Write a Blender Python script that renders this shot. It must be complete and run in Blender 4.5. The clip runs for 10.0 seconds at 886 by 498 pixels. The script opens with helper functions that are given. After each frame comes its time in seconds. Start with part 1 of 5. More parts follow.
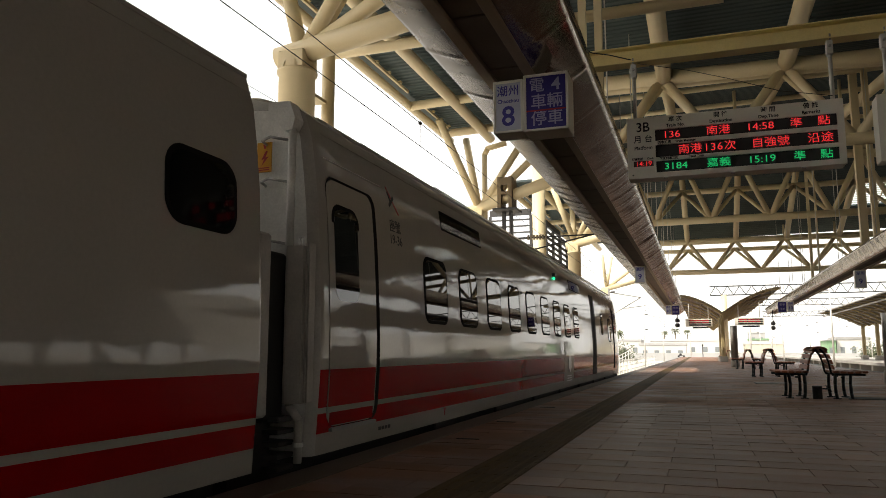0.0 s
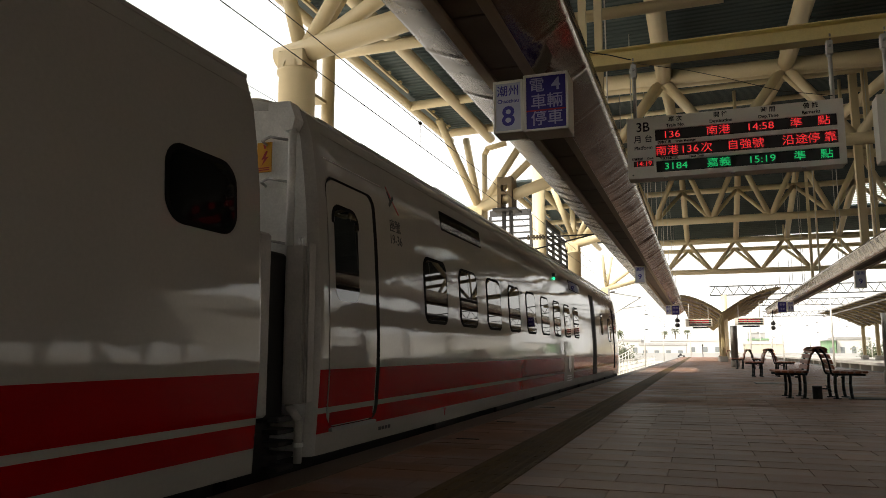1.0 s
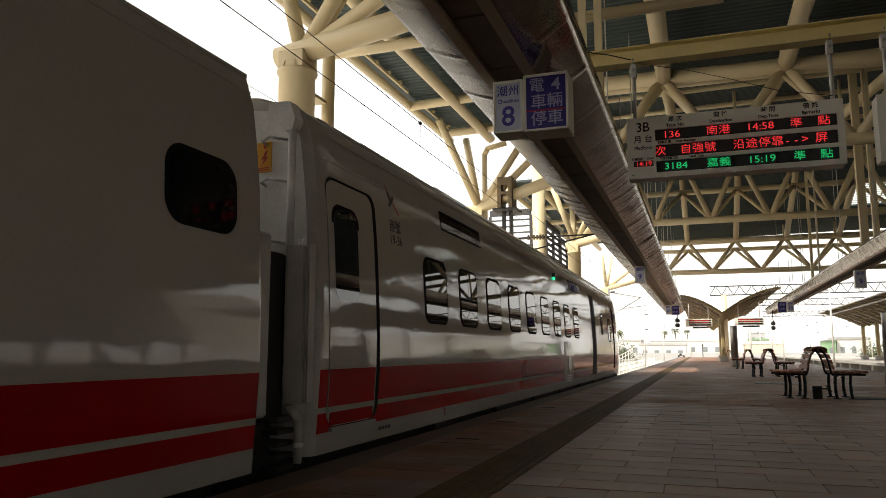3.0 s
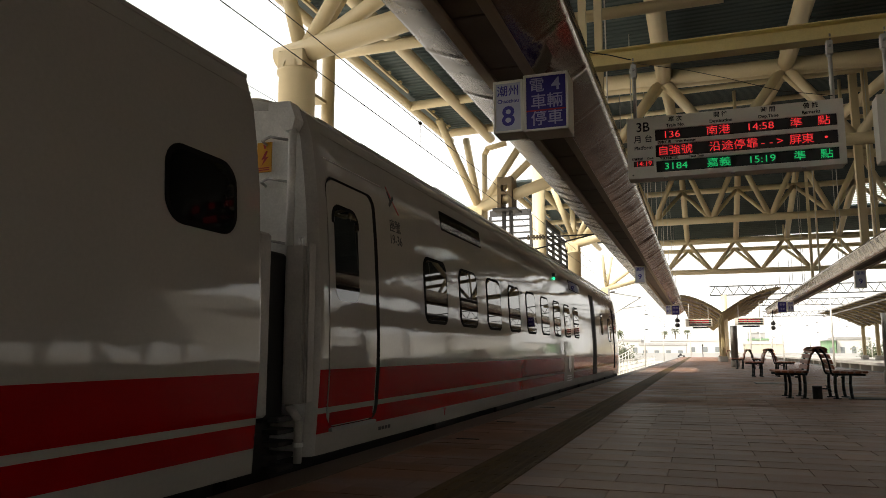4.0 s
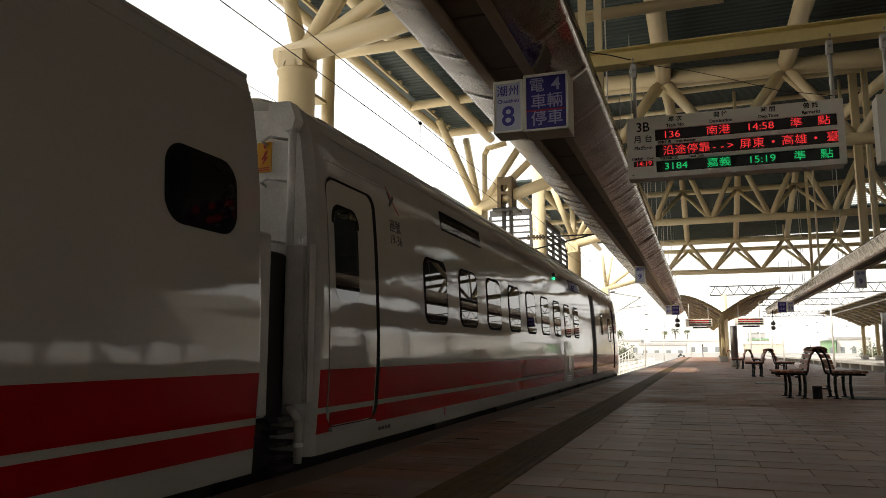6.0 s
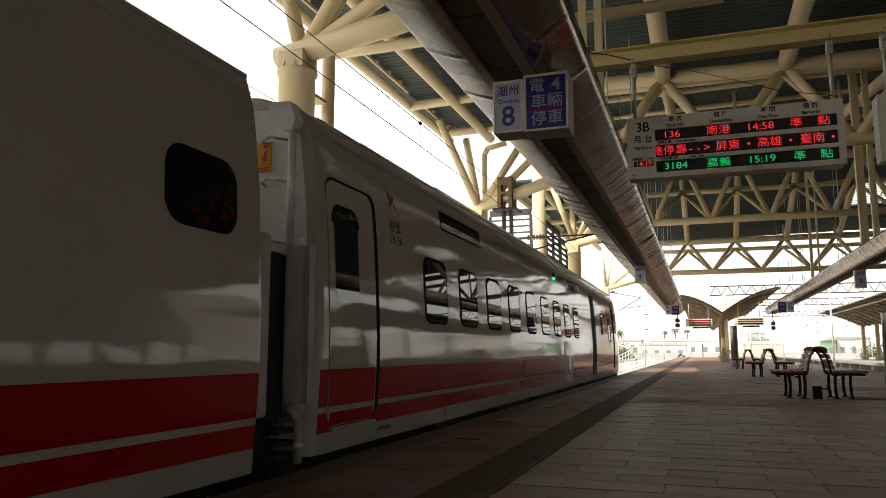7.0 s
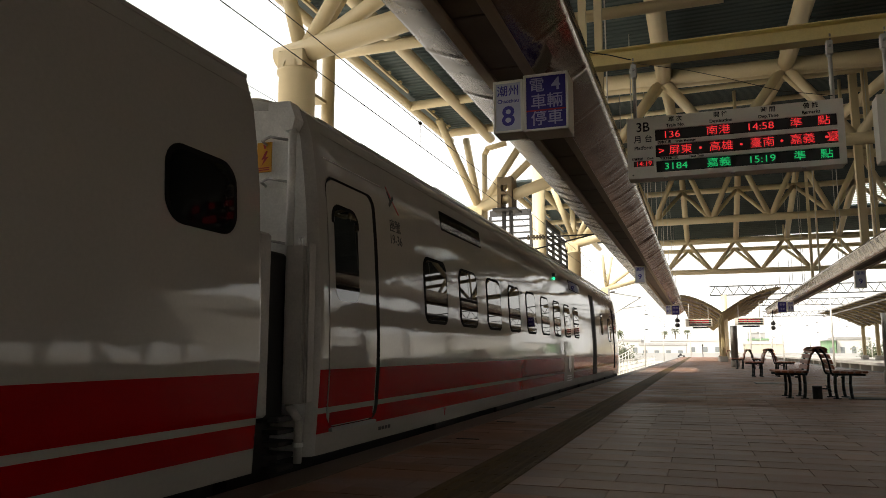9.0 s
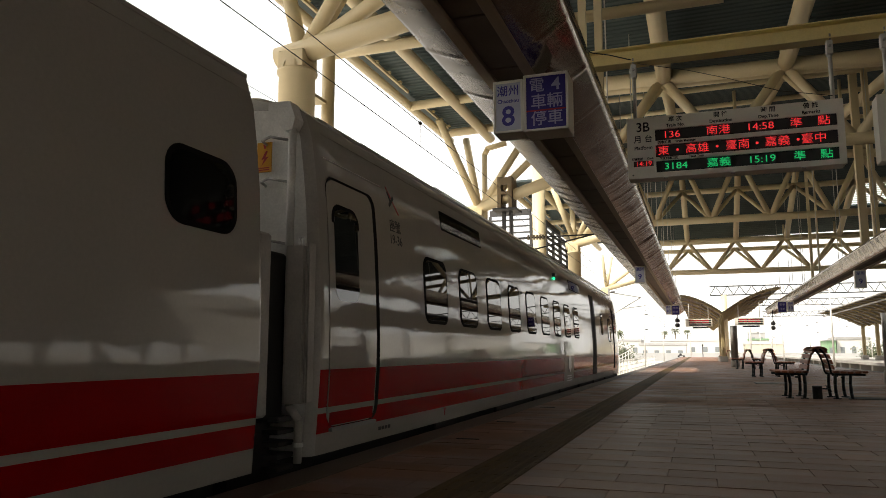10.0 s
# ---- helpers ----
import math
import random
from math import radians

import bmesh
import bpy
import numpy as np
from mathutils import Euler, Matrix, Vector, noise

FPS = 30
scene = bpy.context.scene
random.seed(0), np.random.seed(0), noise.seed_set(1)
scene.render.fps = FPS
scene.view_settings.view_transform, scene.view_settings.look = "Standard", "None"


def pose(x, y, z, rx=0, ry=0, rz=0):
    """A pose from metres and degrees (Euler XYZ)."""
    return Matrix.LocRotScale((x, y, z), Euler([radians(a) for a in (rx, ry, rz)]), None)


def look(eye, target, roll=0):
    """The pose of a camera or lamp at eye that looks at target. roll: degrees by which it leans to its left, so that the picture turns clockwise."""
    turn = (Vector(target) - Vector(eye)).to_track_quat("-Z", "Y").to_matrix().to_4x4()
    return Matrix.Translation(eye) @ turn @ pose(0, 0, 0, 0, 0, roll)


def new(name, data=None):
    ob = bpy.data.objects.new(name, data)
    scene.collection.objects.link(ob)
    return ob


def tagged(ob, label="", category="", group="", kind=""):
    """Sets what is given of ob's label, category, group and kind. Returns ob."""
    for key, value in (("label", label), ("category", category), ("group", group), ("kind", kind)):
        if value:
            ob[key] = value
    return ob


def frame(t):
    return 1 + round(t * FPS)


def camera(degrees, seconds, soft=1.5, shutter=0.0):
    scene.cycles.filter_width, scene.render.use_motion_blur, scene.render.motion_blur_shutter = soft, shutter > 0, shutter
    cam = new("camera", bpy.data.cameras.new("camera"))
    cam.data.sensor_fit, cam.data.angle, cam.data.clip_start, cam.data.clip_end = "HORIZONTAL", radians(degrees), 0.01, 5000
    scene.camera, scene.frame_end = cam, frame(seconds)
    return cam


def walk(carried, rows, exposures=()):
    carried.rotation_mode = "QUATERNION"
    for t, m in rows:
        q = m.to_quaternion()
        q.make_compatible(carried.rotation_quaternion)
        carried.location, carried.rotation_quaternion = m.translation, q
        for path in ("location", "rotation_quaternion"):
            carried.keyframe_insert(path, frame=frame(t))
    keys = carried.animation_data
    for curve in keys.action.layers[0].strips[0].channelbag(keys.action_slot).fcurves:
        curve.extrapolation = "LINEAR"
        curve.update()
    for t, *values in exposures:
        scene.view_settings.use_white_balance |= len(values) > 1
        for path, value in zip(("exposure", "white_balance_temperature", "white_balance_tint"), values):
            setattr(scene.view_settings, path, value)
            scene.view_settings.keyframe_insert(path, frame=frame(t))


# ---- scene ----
cam = camera(62.14, 10.0, soft=0.6)
EYE = (0.0, 0.0, 0.80)
VIEW = pose(*EYE, 97.89, 0.0, 19.145)
walk(cam, [(0, VIEW), (10.0, VIEW)], exposures=[(0, 0.12), (10.0, 0.12)])

# ---- daylight: bright hazy sky, a soft sun from the far left ----
world = bpy.data.worlds.new("sky")
scene.world = world
world.use_nodes = True
wn, wl = world.node_tree.nodes, world.node_tree.links
sky = wn.new("ShaderNodeTexSky")
sky.sky_type = 'NISHITA'
sky.sun_disc = False
sky.sun_elevation = radians(48)
sky.sun_rotation = radians(222)
sky.air_density, sky.dust_density, sky.ozone_density = 1.0, 6.0, 0.6
haze = wn.new("ShaderNodeMixRGB")
haze.inputs[0].default_value = 0.62
haze.inputs[2].default_value = (16.0, 15.4, 14.3, 1)
wl.new(sky.outputs[0], haze.inputs[1])
wl.new(haze.outputs[0], wn["Background"].inputs[0])
wn["Background"].inputs[1].default_value = 0.13

sun_data = bpy.data.lights.new("sun", 'SUN')
sun_data.energy, sun_data.angle, sun_data.color = 4.6, radians(3.0), (1.0, 0.93, 0.80)
sun = new("sun", sun_data)
sun.matrix_world = look((-45, -50, 75), (0, 0, 0))


# ---- materials ----
def mat(name, base, rough=0.5, metal=0.0, vary=0.12, scale=3.0, bump=0.05, fine=60.0, emit=None, power=0.0,
        coat=0.0, per_piece=0.0, streak=(1, 1, 1), dirt=0.0, spec=0.5, gloss_patches=0.0):
    m = bpy.data.materials.new(name)
    m.use_nodes = True
    n, l = m.node_tree.nodes, m.node_tree.links
    b = n["Principled BSDF"]
    b.inputs["Roughness"].default_value = rough
    b.inputs["Metallic"].default_value = metal
    b.inputs["Coat Weight"].default_value = coat
    b.inputs["Specular IOR Level"].default_value = spec
    tc = n.new("ShaderNodeTexCoord")
    mp = n.new("ShaderNodeMapping")
    mp.inputs["Scale"].default_value = streak
    l.new(tc.outputs["Object"], mp.inputs[0])
    big = n.new("ShaderNodeTexNoise")
    big.inputs["Scale"].default_value, big.inputs["Detail"].default_value = scale, 5
    small = n.new("ShaderNodeTexNoise")
    small.inputs["Scale"].default_value, small.inputs["Detail"].default_value = fine, 3
    l.new(mp.outputs[0], big.inputs[0])
    l.new(mp.outputs[0], small.inputs[0])
    ramp = n.new("ShaderNodeMapRange")
    ramp.inputs[1].default_value, ramp.inputs[2].default_value = 0.3, 0.7
    ramp.inputs[3].default_value, ramp.inputs[4].default_value = 1 - vary, 1 + vary
    l.new(big.outputs[0], ramp.inputs[0])
    grain = n.new("ShaderNodeMapRange")
    grain.inputs[1].default_value, grain.inputs[2].default_value = 0.3, 0.7
    grain.inputs[3].default_value, grain.inputs[4].default_value = 1 - vary * 0.5, 1 + vary * 0.5
    l.new(small.outputs[0], grain.inputs[0])
    mul = n.new("ShaderNodeMath")
    mul.operation = 'MULTIPLY'
    l.new(ramp.outputs[0], mul.inputs[0])
    l.new(grain.outputs[0], mul.inputs[1])
    last = mul
    if per_piece:
        info = n.new("ShaderNodeObjectInfo")
        pr = n.new("ShaderNodeMapRange")
        pr.inputs[3].default_value, pr.inputs[4].default_value = 1 - per_piece, 1 + per_piece
        isl = n.new("ShaderNodeNewGeometry")
        add = n.new("ShaderNodeMath")
        add.operation = 'ADD'
        fr = n.new("ShaderNodeMath")
        fr.operation = 'FRACT'
        l.new(info.outputs["Random"], add.inputs[0])
        l.new(isl.outputs["Random Per Island"], add.inputs[1])
        l.new(add.outputs[0], fr.inputs[0])
        l.new(fr.outputs[0], pr.inputs[0])
        mul2 = n.new("ShaderNodeMath")
        mul2.operation = 'MULTIPLY'
        l.new(last.outputs[0], mul2.inputs[0])
        l.new(pr.outputs[0], mul2.inputs[1])
        last = mul2
    vm = n.new("ShaderNodeVectorMath")
    vm.operation = 'SCALE'
    vm.inputs[0].default_value = base
    l.new(last.outputs[0], vm.inputs["Scale"])
    colour = vm.outputs[0]
    if dirt:
        stain = n.new("ShaderNodeTexNoise")
        stain.inputs["Scale"].default_value, stain.inputs["Detail"].default_value = scale * 0.4, 8
        l.new(mp.outputs[0], stain.inputs[0])
        sr = n.new("ShaderNodeMapRange")
        sr.inputs[1].default_value, sr.inputs[2].default_value = 0.5, 0.72
        sr.inputs[3].default_value, sr.inputs[4].default_value = 0.0, dirt
        l.new(stain.outputs[0], sr.inputs[0])
        mx = n.new("ShaderNodeMixRGB")
        mx.inputs[2].default_value = (base[0] * 0.35, base[1] * 0.32, base[2] * 0.28, 1)
        l.new(sr.outputs[0], mx.inputs[0])
        l.new(colour, mx.inputs[1])
        colour = mx.outputs[0]
    l.new(colour, b.inputs["Base Color"])
    rr = n.new("ShaderNodeMapRange")
    rr.inputs[3].default_value, rr.inputs[4].default_value = max(rough - 0.12 * (rough > 0.1), 0.0), min(rough + 0.1 * (rough > 0.1), 1)
    l.new(big.outputs[0], rr.inputs[0])
    l.new(rr.outputs[0], b.inputs["Roughness"])
    if gloss_patches:
        rr.inputs[1].default_value, rr.inputs[2].default_value = 0.38, 0.62
        rr.inputs[3].default_value, rr.inputs[4].default_value = rough - gloss_patches, rough + gloss_patches
    if bump:
        bp = n.new("ShaderNodeBump")
        bp.inputs["Strength"].default_value, bp.inputs["Distance"].default_value = bump, 0.01
        l.new(small.outputs[0], bp.inputs["Height"])
        l.new(bp.outputs[0], b.inputs["Normal"])
    if emit:
        b.inputs["Emission Color"].default_value = (*emit, 1)
        b.inputs["Emission Strength"].default_value = power
    return m


def body_paint(name, base):
    """Glossy car body paint whose panels are slightly wavy."""
    m = mat(name, base, 0.045, 0.0, 0.05, 0.8, 0.0, 40.0, coat=0.0, dirt=0.12, spec=0.34)
    n, l = m.node_tree.nodes, m.node_tree.links
    b = n["Principled BSDF"]
    tc = n.new("ShaderNodeTexCoord")
    mp = n.new("ShaderNodeMapping")
    mp.inputs["Scale"].default_value = (1, 0.55, 1.6)
    wave = n.new("ShaderNodeTexNoise")
    wave.inputs["Scale"].default_value, wave.inputs["Detail"].default_value = 2.2, 2
    bp = n.new("ShaderNodeBump")
    bp.inputs["Strength"].default_value, bp.inputs["Distance"].default_value = 0.45, 0.0065
    l.new(tc.outputs["Object"], mp.inputs[0])
    l.new(mp.outputs[0], wave.inputs[0])
    # small dents and ripples between the welded ribs
    mp2 = n.new("ShaderNodeMapping")
    mp2.inputs["Scale"].default_value = (1, 1.5, 1.3)
    dent = n.new("ShaderNodeTexNoise")
    dent.inputs["Scale"].default_value, dent.inputs["Detail"].default_value = 7.0, 4
    l.new(tc.outputs["Object"], mp2.inputs[0])
    l.new(mp2.outputs[0], dent.inputs[0])
    both = n.new("ShaderNodeMath")
    both.operation = 'MULTIPLY_ADD'
    both.inputs[1].default_value = 0.20
    l.new(dent.outputs[0], both.inputs[0])
    l.new(wave.outputs[0], both.inputs[2])
    l.new(both.outputs[0], bp.inputs["Height"])
    l.new(bp.outputs[0], b.inputs["Normal"])
    l.new(bp.outputs[0], b.inputs["Coat Normal"])
    return m


WHITE = body_paint("white_body_paint", (0.49, 0.46, 0.41))
RED = body_paint("red_body_paint", (0.40, 0.002, 0.004))
GREY_END = mat("grey_end_wall_paint", (0.82, 0.81, 0.78), 0.5, 0, 0.14, 3, 0.05, dirt=0.5)
RUBBER = mat("black_rubber", (0.010, 0.010, 0.010), 0.85, 0, 0.2, 8, 0.05, spec=0.08)
# COVER, CORNER: dusty end-wall grey, darkened to carry the gap's shade
COVER = mat("dusty_shaded_cover_paint", (0.48, 0.45, 0.41), 0.55, 0, 0.14, 3, 0.05, dirt=0.45)
CORNER = mat("dusty_shaded_corner_paint", (0.50, 0.48, 0.44), 0.5, 0, 0.14, 3, 0.05, dirt=0.5)
DARK_STEEL = mat("dark_grey_painted_steel", (0.045, 0.044, 0.042), 0.6, 0, 0.2, 4, 0.1, dirt=0.3)
UNDER = mat("underframe_black", (0.02, 0.019, 0.018), 0.8, 0, 0.3, 4, 0.2)
GLASS = mat("dark_window_glass", (0.006, 0.007, 0.007), 0.015, 0, 0.1, 2, 0.0, spec=0.42)
# copy of the window glass, specular cut to mute the LED reflection
GLASS_MUTED = mat("muted_window_glass", (0.006, 0.008, 0.009), 0.03, 0, 0.1, 2, 0.0, spec=0.09)
STEEL = mat("brushed_steel", (0.42, 0.41, 0.39), 0.35, 0.9, 0.12, 6, 0.04, dirt=0.2)
CREAM = mat("cream_tube_paint", (0.70, 0.59, 0.37), 0.42, 0, 0.06, 1.2, 0.02, dirt=0.10)
BEAM = mat("yellow_beam_paint", (0.86, 0.73, 0.34), 0.45, 0, 0.08, 1.5, 0.03, dirt=0.18)
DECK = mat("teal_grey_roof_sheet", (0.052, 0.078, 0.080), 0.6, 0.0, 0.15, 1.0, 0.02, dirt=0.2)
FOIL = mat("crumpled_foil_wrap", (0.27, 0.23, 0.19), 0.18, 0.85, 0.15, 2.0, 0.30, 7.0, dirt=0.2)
# darker copy of the foil: the left flank's shade is in its colour
FOIL_SHADED = mat("shaded_foil_wrap", (0.13, 0.105, 0.082), 0.26, 0.6, 0.15, 1.5, 0.12, 5.0, dirt=0.25)
TRAY = mat("brown_cable_tray", (0.17, 0.135, 0.105), 0.7, 0.0, 0.15, 2, 0.03, spec=0.2)
TRAY_TRIM = mat("beige_tray_trim", (0.34, 0.265, 0.18), 0.55, 0.0, 0.1, 2, 0.03, spec=0.25)
TILE = mat("granite_paving_tile", (0.290, 0.168, 0.117), 0.54, 0, 0.28, 1.3, 0.12, 160.0, per_piece=0.22, dirt=0.3, spec=0.40, gloss_patches=0.16, streak=(0.6, 1.3, 1))
EDGE = mat("dark_edge_stone", (0.14, 0.115, 0.095), 0.6, 0, 0.18, 1.5, 0.1, 60.0, dirt=0.4)
JOINT = mat("dark_mortar", (0.22, 0.13, 0.092), 0.9, 0, 0.2, 6, 0.1)
TACTILE = mat("dark_ribbed_paving", (0.125, 0.078, 0.030), 0.7, 0, 0.2, 2.5, 0.1, 120.0, per_piece=0.1, dirt=0.3, spec=0.25)
CONCRETE = mat("concrete", (0.36, 0.34, 0.31), 0.85, 0, 0.14, 0.8, 0.2, 30.0, dirt=0.35)
BALLAST = mat("ballast", (0.30, 0.27, 0.23), 0.95, 0, 0.35, 1.2, 0.6, 14.0)
GROUND = mat("sandy_ground", (0.42, 0.39, 0.34), 0.95, 0, 0.2, 0.05, 0.2, 4.0)
RAIL = mat("rail_steel", (0.20, 0.16, 0.13), 0.4, 0.8, 0.2, 5, 0.05)
BOARD = mat("pale_board_enamel", (0.86, 0.83, 0.74), 0.42, 0, 0.05, 3, 0.01, dirt=0.08)
SCREEN = mat("dark_led_screen", (0.022, 0.021, 0.020), 0.6, 0, 0.1, 20, 0.03, 300)
INK = mat("black_ink", (0.012, 0.012, 0.013), 0.5, 0, 0.05, 5, 0)
BLUE_INK = mat("violet_ink", (0.045, 0.035, 0.30), 0.5, 0, 0.05, 5, 0)
BLUE_PANEL = mat("violet_panel", (0.030, 0.018, 0.22), 0.4, 0, 0.06, 5, 0)
LILAC = mat("pale_lilac_panel", (0.54, 0.55, 0.66), 0.4, 0, 0.04, 5, 0)
LILAC_INK = mat("pale_lilac_ink", (0.42, 0.40, 0.60), 0.4, 0, 0.04, 5, 0)
RED_INK = mat("red_ink", (0.42, 0.02, 0.03), 0.5, 0, 0.05, 5, 0)
YELLOW = mat("yellow_warning_sheet", (0.75, 0.36, 0.02), 0.4, 0, 0.05, 5, 0)
LED_RED = mat("red_led", (0.3, 0.01, 0.01), 0.5, 0, 0, 5, 0, emit=(1.0, 0.045, 0.05), power=0.62)
LED_GREEN = mat("green_led", (0.01, 0.2, 0.05), 0.5, 0, 0, 5, 0, emit=(0.02, 0.75, 0.22), power=0.5)
LAMP_GREEN = mat("green_lamp", (0.01, 0.2, 0.05), 0.5, 0, 0, 5, 0, emit=(0.03, 1.0, 0.35), power=1.6)
WOOD = mat("red_brown_bench_wood", (0.30, 0.11, 0.058), 0.55, 0, 0.2, 3, 0.08, 50.0, streak=(6, 0.6, 6), per_piece=0.15, dirt=0.2, spec=0.3)
IRON = mat("dark_green_cast_iron", (0.022, 0.030, 0.027), 0.45, 0.3, 0.15, 8, 0.08)
DARK = mat("dark_plastic", (0.02, 0.02, 0.022), 0.45, 0, 0.1, 6, 0.03)
PIPE = mat("galvanised_pipe", (0.66, 0.65, 0.62), 0.45, 0.2, 0.12, 5, 0.06, dirt=0.25)
# far walls and windows: distance haze is put into their pale colours
PALE = mat("hazed_white_wall", (0.60, 0.58, 0.55), 0.8, 0, 0.06, 0.2, 0.05, 10, dirt=0.08)
PALE_GREY = mat("pale_grey_wall", (0.42, 0.42, 0.42), 0.8, 0, 0.06, 0.2, 0.05, 10, dirt=0.08)
PALE_YELLOW = mat("pale_yellow_wall", (0.56, 0.53, 0.42), 0.8, 0, 0.06, 0.2, 0.05, 10)
GREEN_WALL = mat("green_sheet_wall", (0.22, 0.36, 0.20), 0.7, 0, 0.1, 0.3, 0.05, 10)
HAZED_WINDOW = mat("hazed_window_glass", (0.22, 0.24, 0.25), 0.2, 0, 0.1, 1, 0)
ROOF_GREY = mat("grey_roof_sheet", (0.34, 0.34, 0.33), 0.7, 0, 0.1, 0.4, 0.05, 8)
POLE = mat("pale_pole_paint", (0.62, 0.60, 0.56), 0.5, 0.2, 0.08, 2, 0.03)
WIRE = mat("black_wire", (0.02, 0.02, 0.02), 0.5, 0.3, 0.1, 5, 0)
LEAF = mat("palm_leaf", (0.11, 0.125, 0.07), 0.6, 0, 0.3, 2, 0.05, 20, per_piece=0.3)
BARK = mat("bark", (0.20, 0.16, 0.11), 0.9, 0, 0.25, 3, 0.3, 20)
FENCE_WHITE = mat("white_fence_paint", (0.75, 0.74, 0.71), 0.6, 0, 0.06, 2, 0.02)
SKYLIGHT = mat("pale_green_slat", (0.50, 0.60, 0.52), 0.6, 0, 0.05, 2, 0.02)
RIB = mat("ochre_rib_paint", (0.36, 0.28, 0.14), 0.5, 0, 0.1, 1, 0.03)
CANOPY_SHEET = mat("olive_brown_roof_sheet", (0.075, 0.058, 0.030), 0.6, 0, 0.12, 1.0, 0.03, dirt=0.25)
TAN = mat("tan_canopy_paint", (0.20, 0.145, 0.075), 0.55, 0, 0.1, 1, 0.03, dirt=0.15)


# ---- mesh helpers ----
def part(name, bm, material, parent=None, label="", smooth=False):
    me = bpy.data.meshes.new(name)
    bmesh.ops.recalc_face_normals(bm, faces=bm.faces[:])
    if smooth:
        for f in bm.faces:
            f.smooth = True
    bm.to_mesh(me)
    bm.free()
    for m in (material if isinstance(material, (list, tuple)) else [material]):
        me.materials.append(m)
    ob = new(name, me)
    ob.parent = parent
    if label:
        ob["label"] = label
    return ob


def thing(name, label, category, loc=(0, 0, 0), group="", kind="", rz=0.0):
    ob = new(name)
    ob.empty_display_size = 0.1
    ob.matrix_world = pose(*loc, 0, 0, rz)
    return tagged(ob, label, category, group, kind)


def box(bm, x0, x1, y0, y1, z0, z1, bevel=0.0, seg=1):
    r = bmesh.ops.create_cube(bm, size=1.0)
    for v in r["verts"]:
        v.co = Vector(((x0 + x1) / 2 + v.co.x * (x1 - x0), (y0 + y1) / 2 + v.co.y * (y1 - y0), (z0 + z1) / 2 + v.co.z * (z1 - z0)))
    if bevel:
        edges = list({e for v in r["verts"] for e in v.link_edges})
        bmesh.ops.bevel(bm, geom=edges, offset=bevel, segments=seg, affect='EDGES', profile=0.5)
    return bm


def boxed(name, x0, x1, y0, y1, z0, z1, material, parent=None, bevel=0.0, label="", seg=1):
    return part(name, box(bmesh.new(), x0, x1, y0, y1, z0, z1, bevel, seg), material, parent, label)


def tube(bm, p, q, r, seg=12, r2=None):
    p, q = Vector(p), Vector(q)
    d = q - p
    m = Matrix.Translation((p + q) / 2) @ d.to_track_quat('Z', 'Y').to_matrix().to_4x4()
    bmesh.ops.create_cone(bm, cap_ends=True, segments=seg, radius1=r, radius2=r if r2 is None else r2, depth=d.length, matrix=m)
    return bm


def bent(bm, pts, r, seg=8):
    """A pipe along a line of points."""
    for a, b in zip(pts, pts[1:]):
        tube(bm, a, b, r, seg)
    for a in pts[1:-1]:
        bmesh.ops.create_uvsphere(bm, u_segments=seg, v_segments=6, radius=r * 1.02, matrix=Matrix.Translation(a))
    return bm


def smooth_tubes(ob):
    for f in ob.data.polygons:
        f.use_smooth = len(f.vertices) == 4
    return ob


def piped(name, p, q, r, material, parent=None, seg=12, label=""):
    return smooth_tubes(part(name, tube(bmesh.new(), p, q, r, seg), material, parent, label))


def lathe(bm, rings, seg=20, at=(0, 0, 0)):
    """A turned solid from (radius, height) rings."""
    loops = [[bm.verts.new((at[0] + r * math.cos(2 * math.pi * i / seg), at[1] + r * math.sin(2 * math.pi * i / seg), at[2] + z)) for i in range(seg)] for r, z in rings]
    for a, b in zip(loops, loops[1:]):
        for i in range(seg):
            bm.faces.new((a[i], a[(i + 1) % seg], b[(i + 1) % seg], b[i]))
    bm.faces.new(loops[0][::-1])
    bm.faces.new(loops[-1])
    return bm


def prism(bm, outline, along, a, b):
    """An outline of 2D points pushed from a to b along an axis ('x': points are y,z; 'y': x,z; 'z': x,y)."""
    def at(u, v, w):
        return {'x': (w, u, v), 'y': (u, w, v), 'z': (u, v, w)}[along]
    lo = [bm.verts.new(at(u, v, a)) for u, v in outline]
    hi = [bm.verts.new(at(u, v, b)) for u, v in outline]
    bm.faces.new(lo)
    bm.faces.new(hi[::-1])
    k = len(outline)
    for i in range(k):
        bm.faces.new((lo[i], hi[i], hi[(i + 1) % k], lo[(i + 1) % k]))
    return bm


def rounded(u0, u1, v0, v1, r, n=5):
    pts = []
    for cu, cv, a0 in ((u1 - r, v1 - r, 0), (u0 + r, v1 - r, 90), (u0 + r, v0 + r, 180), (u1 - r, v0 + r, 270)):
        for i in range(n + 1):
            a = radians(a0 + 90 * i / n)
            pts.append((cu + r * math.cos(a), cv + r * math.sin(a)))
    return pts


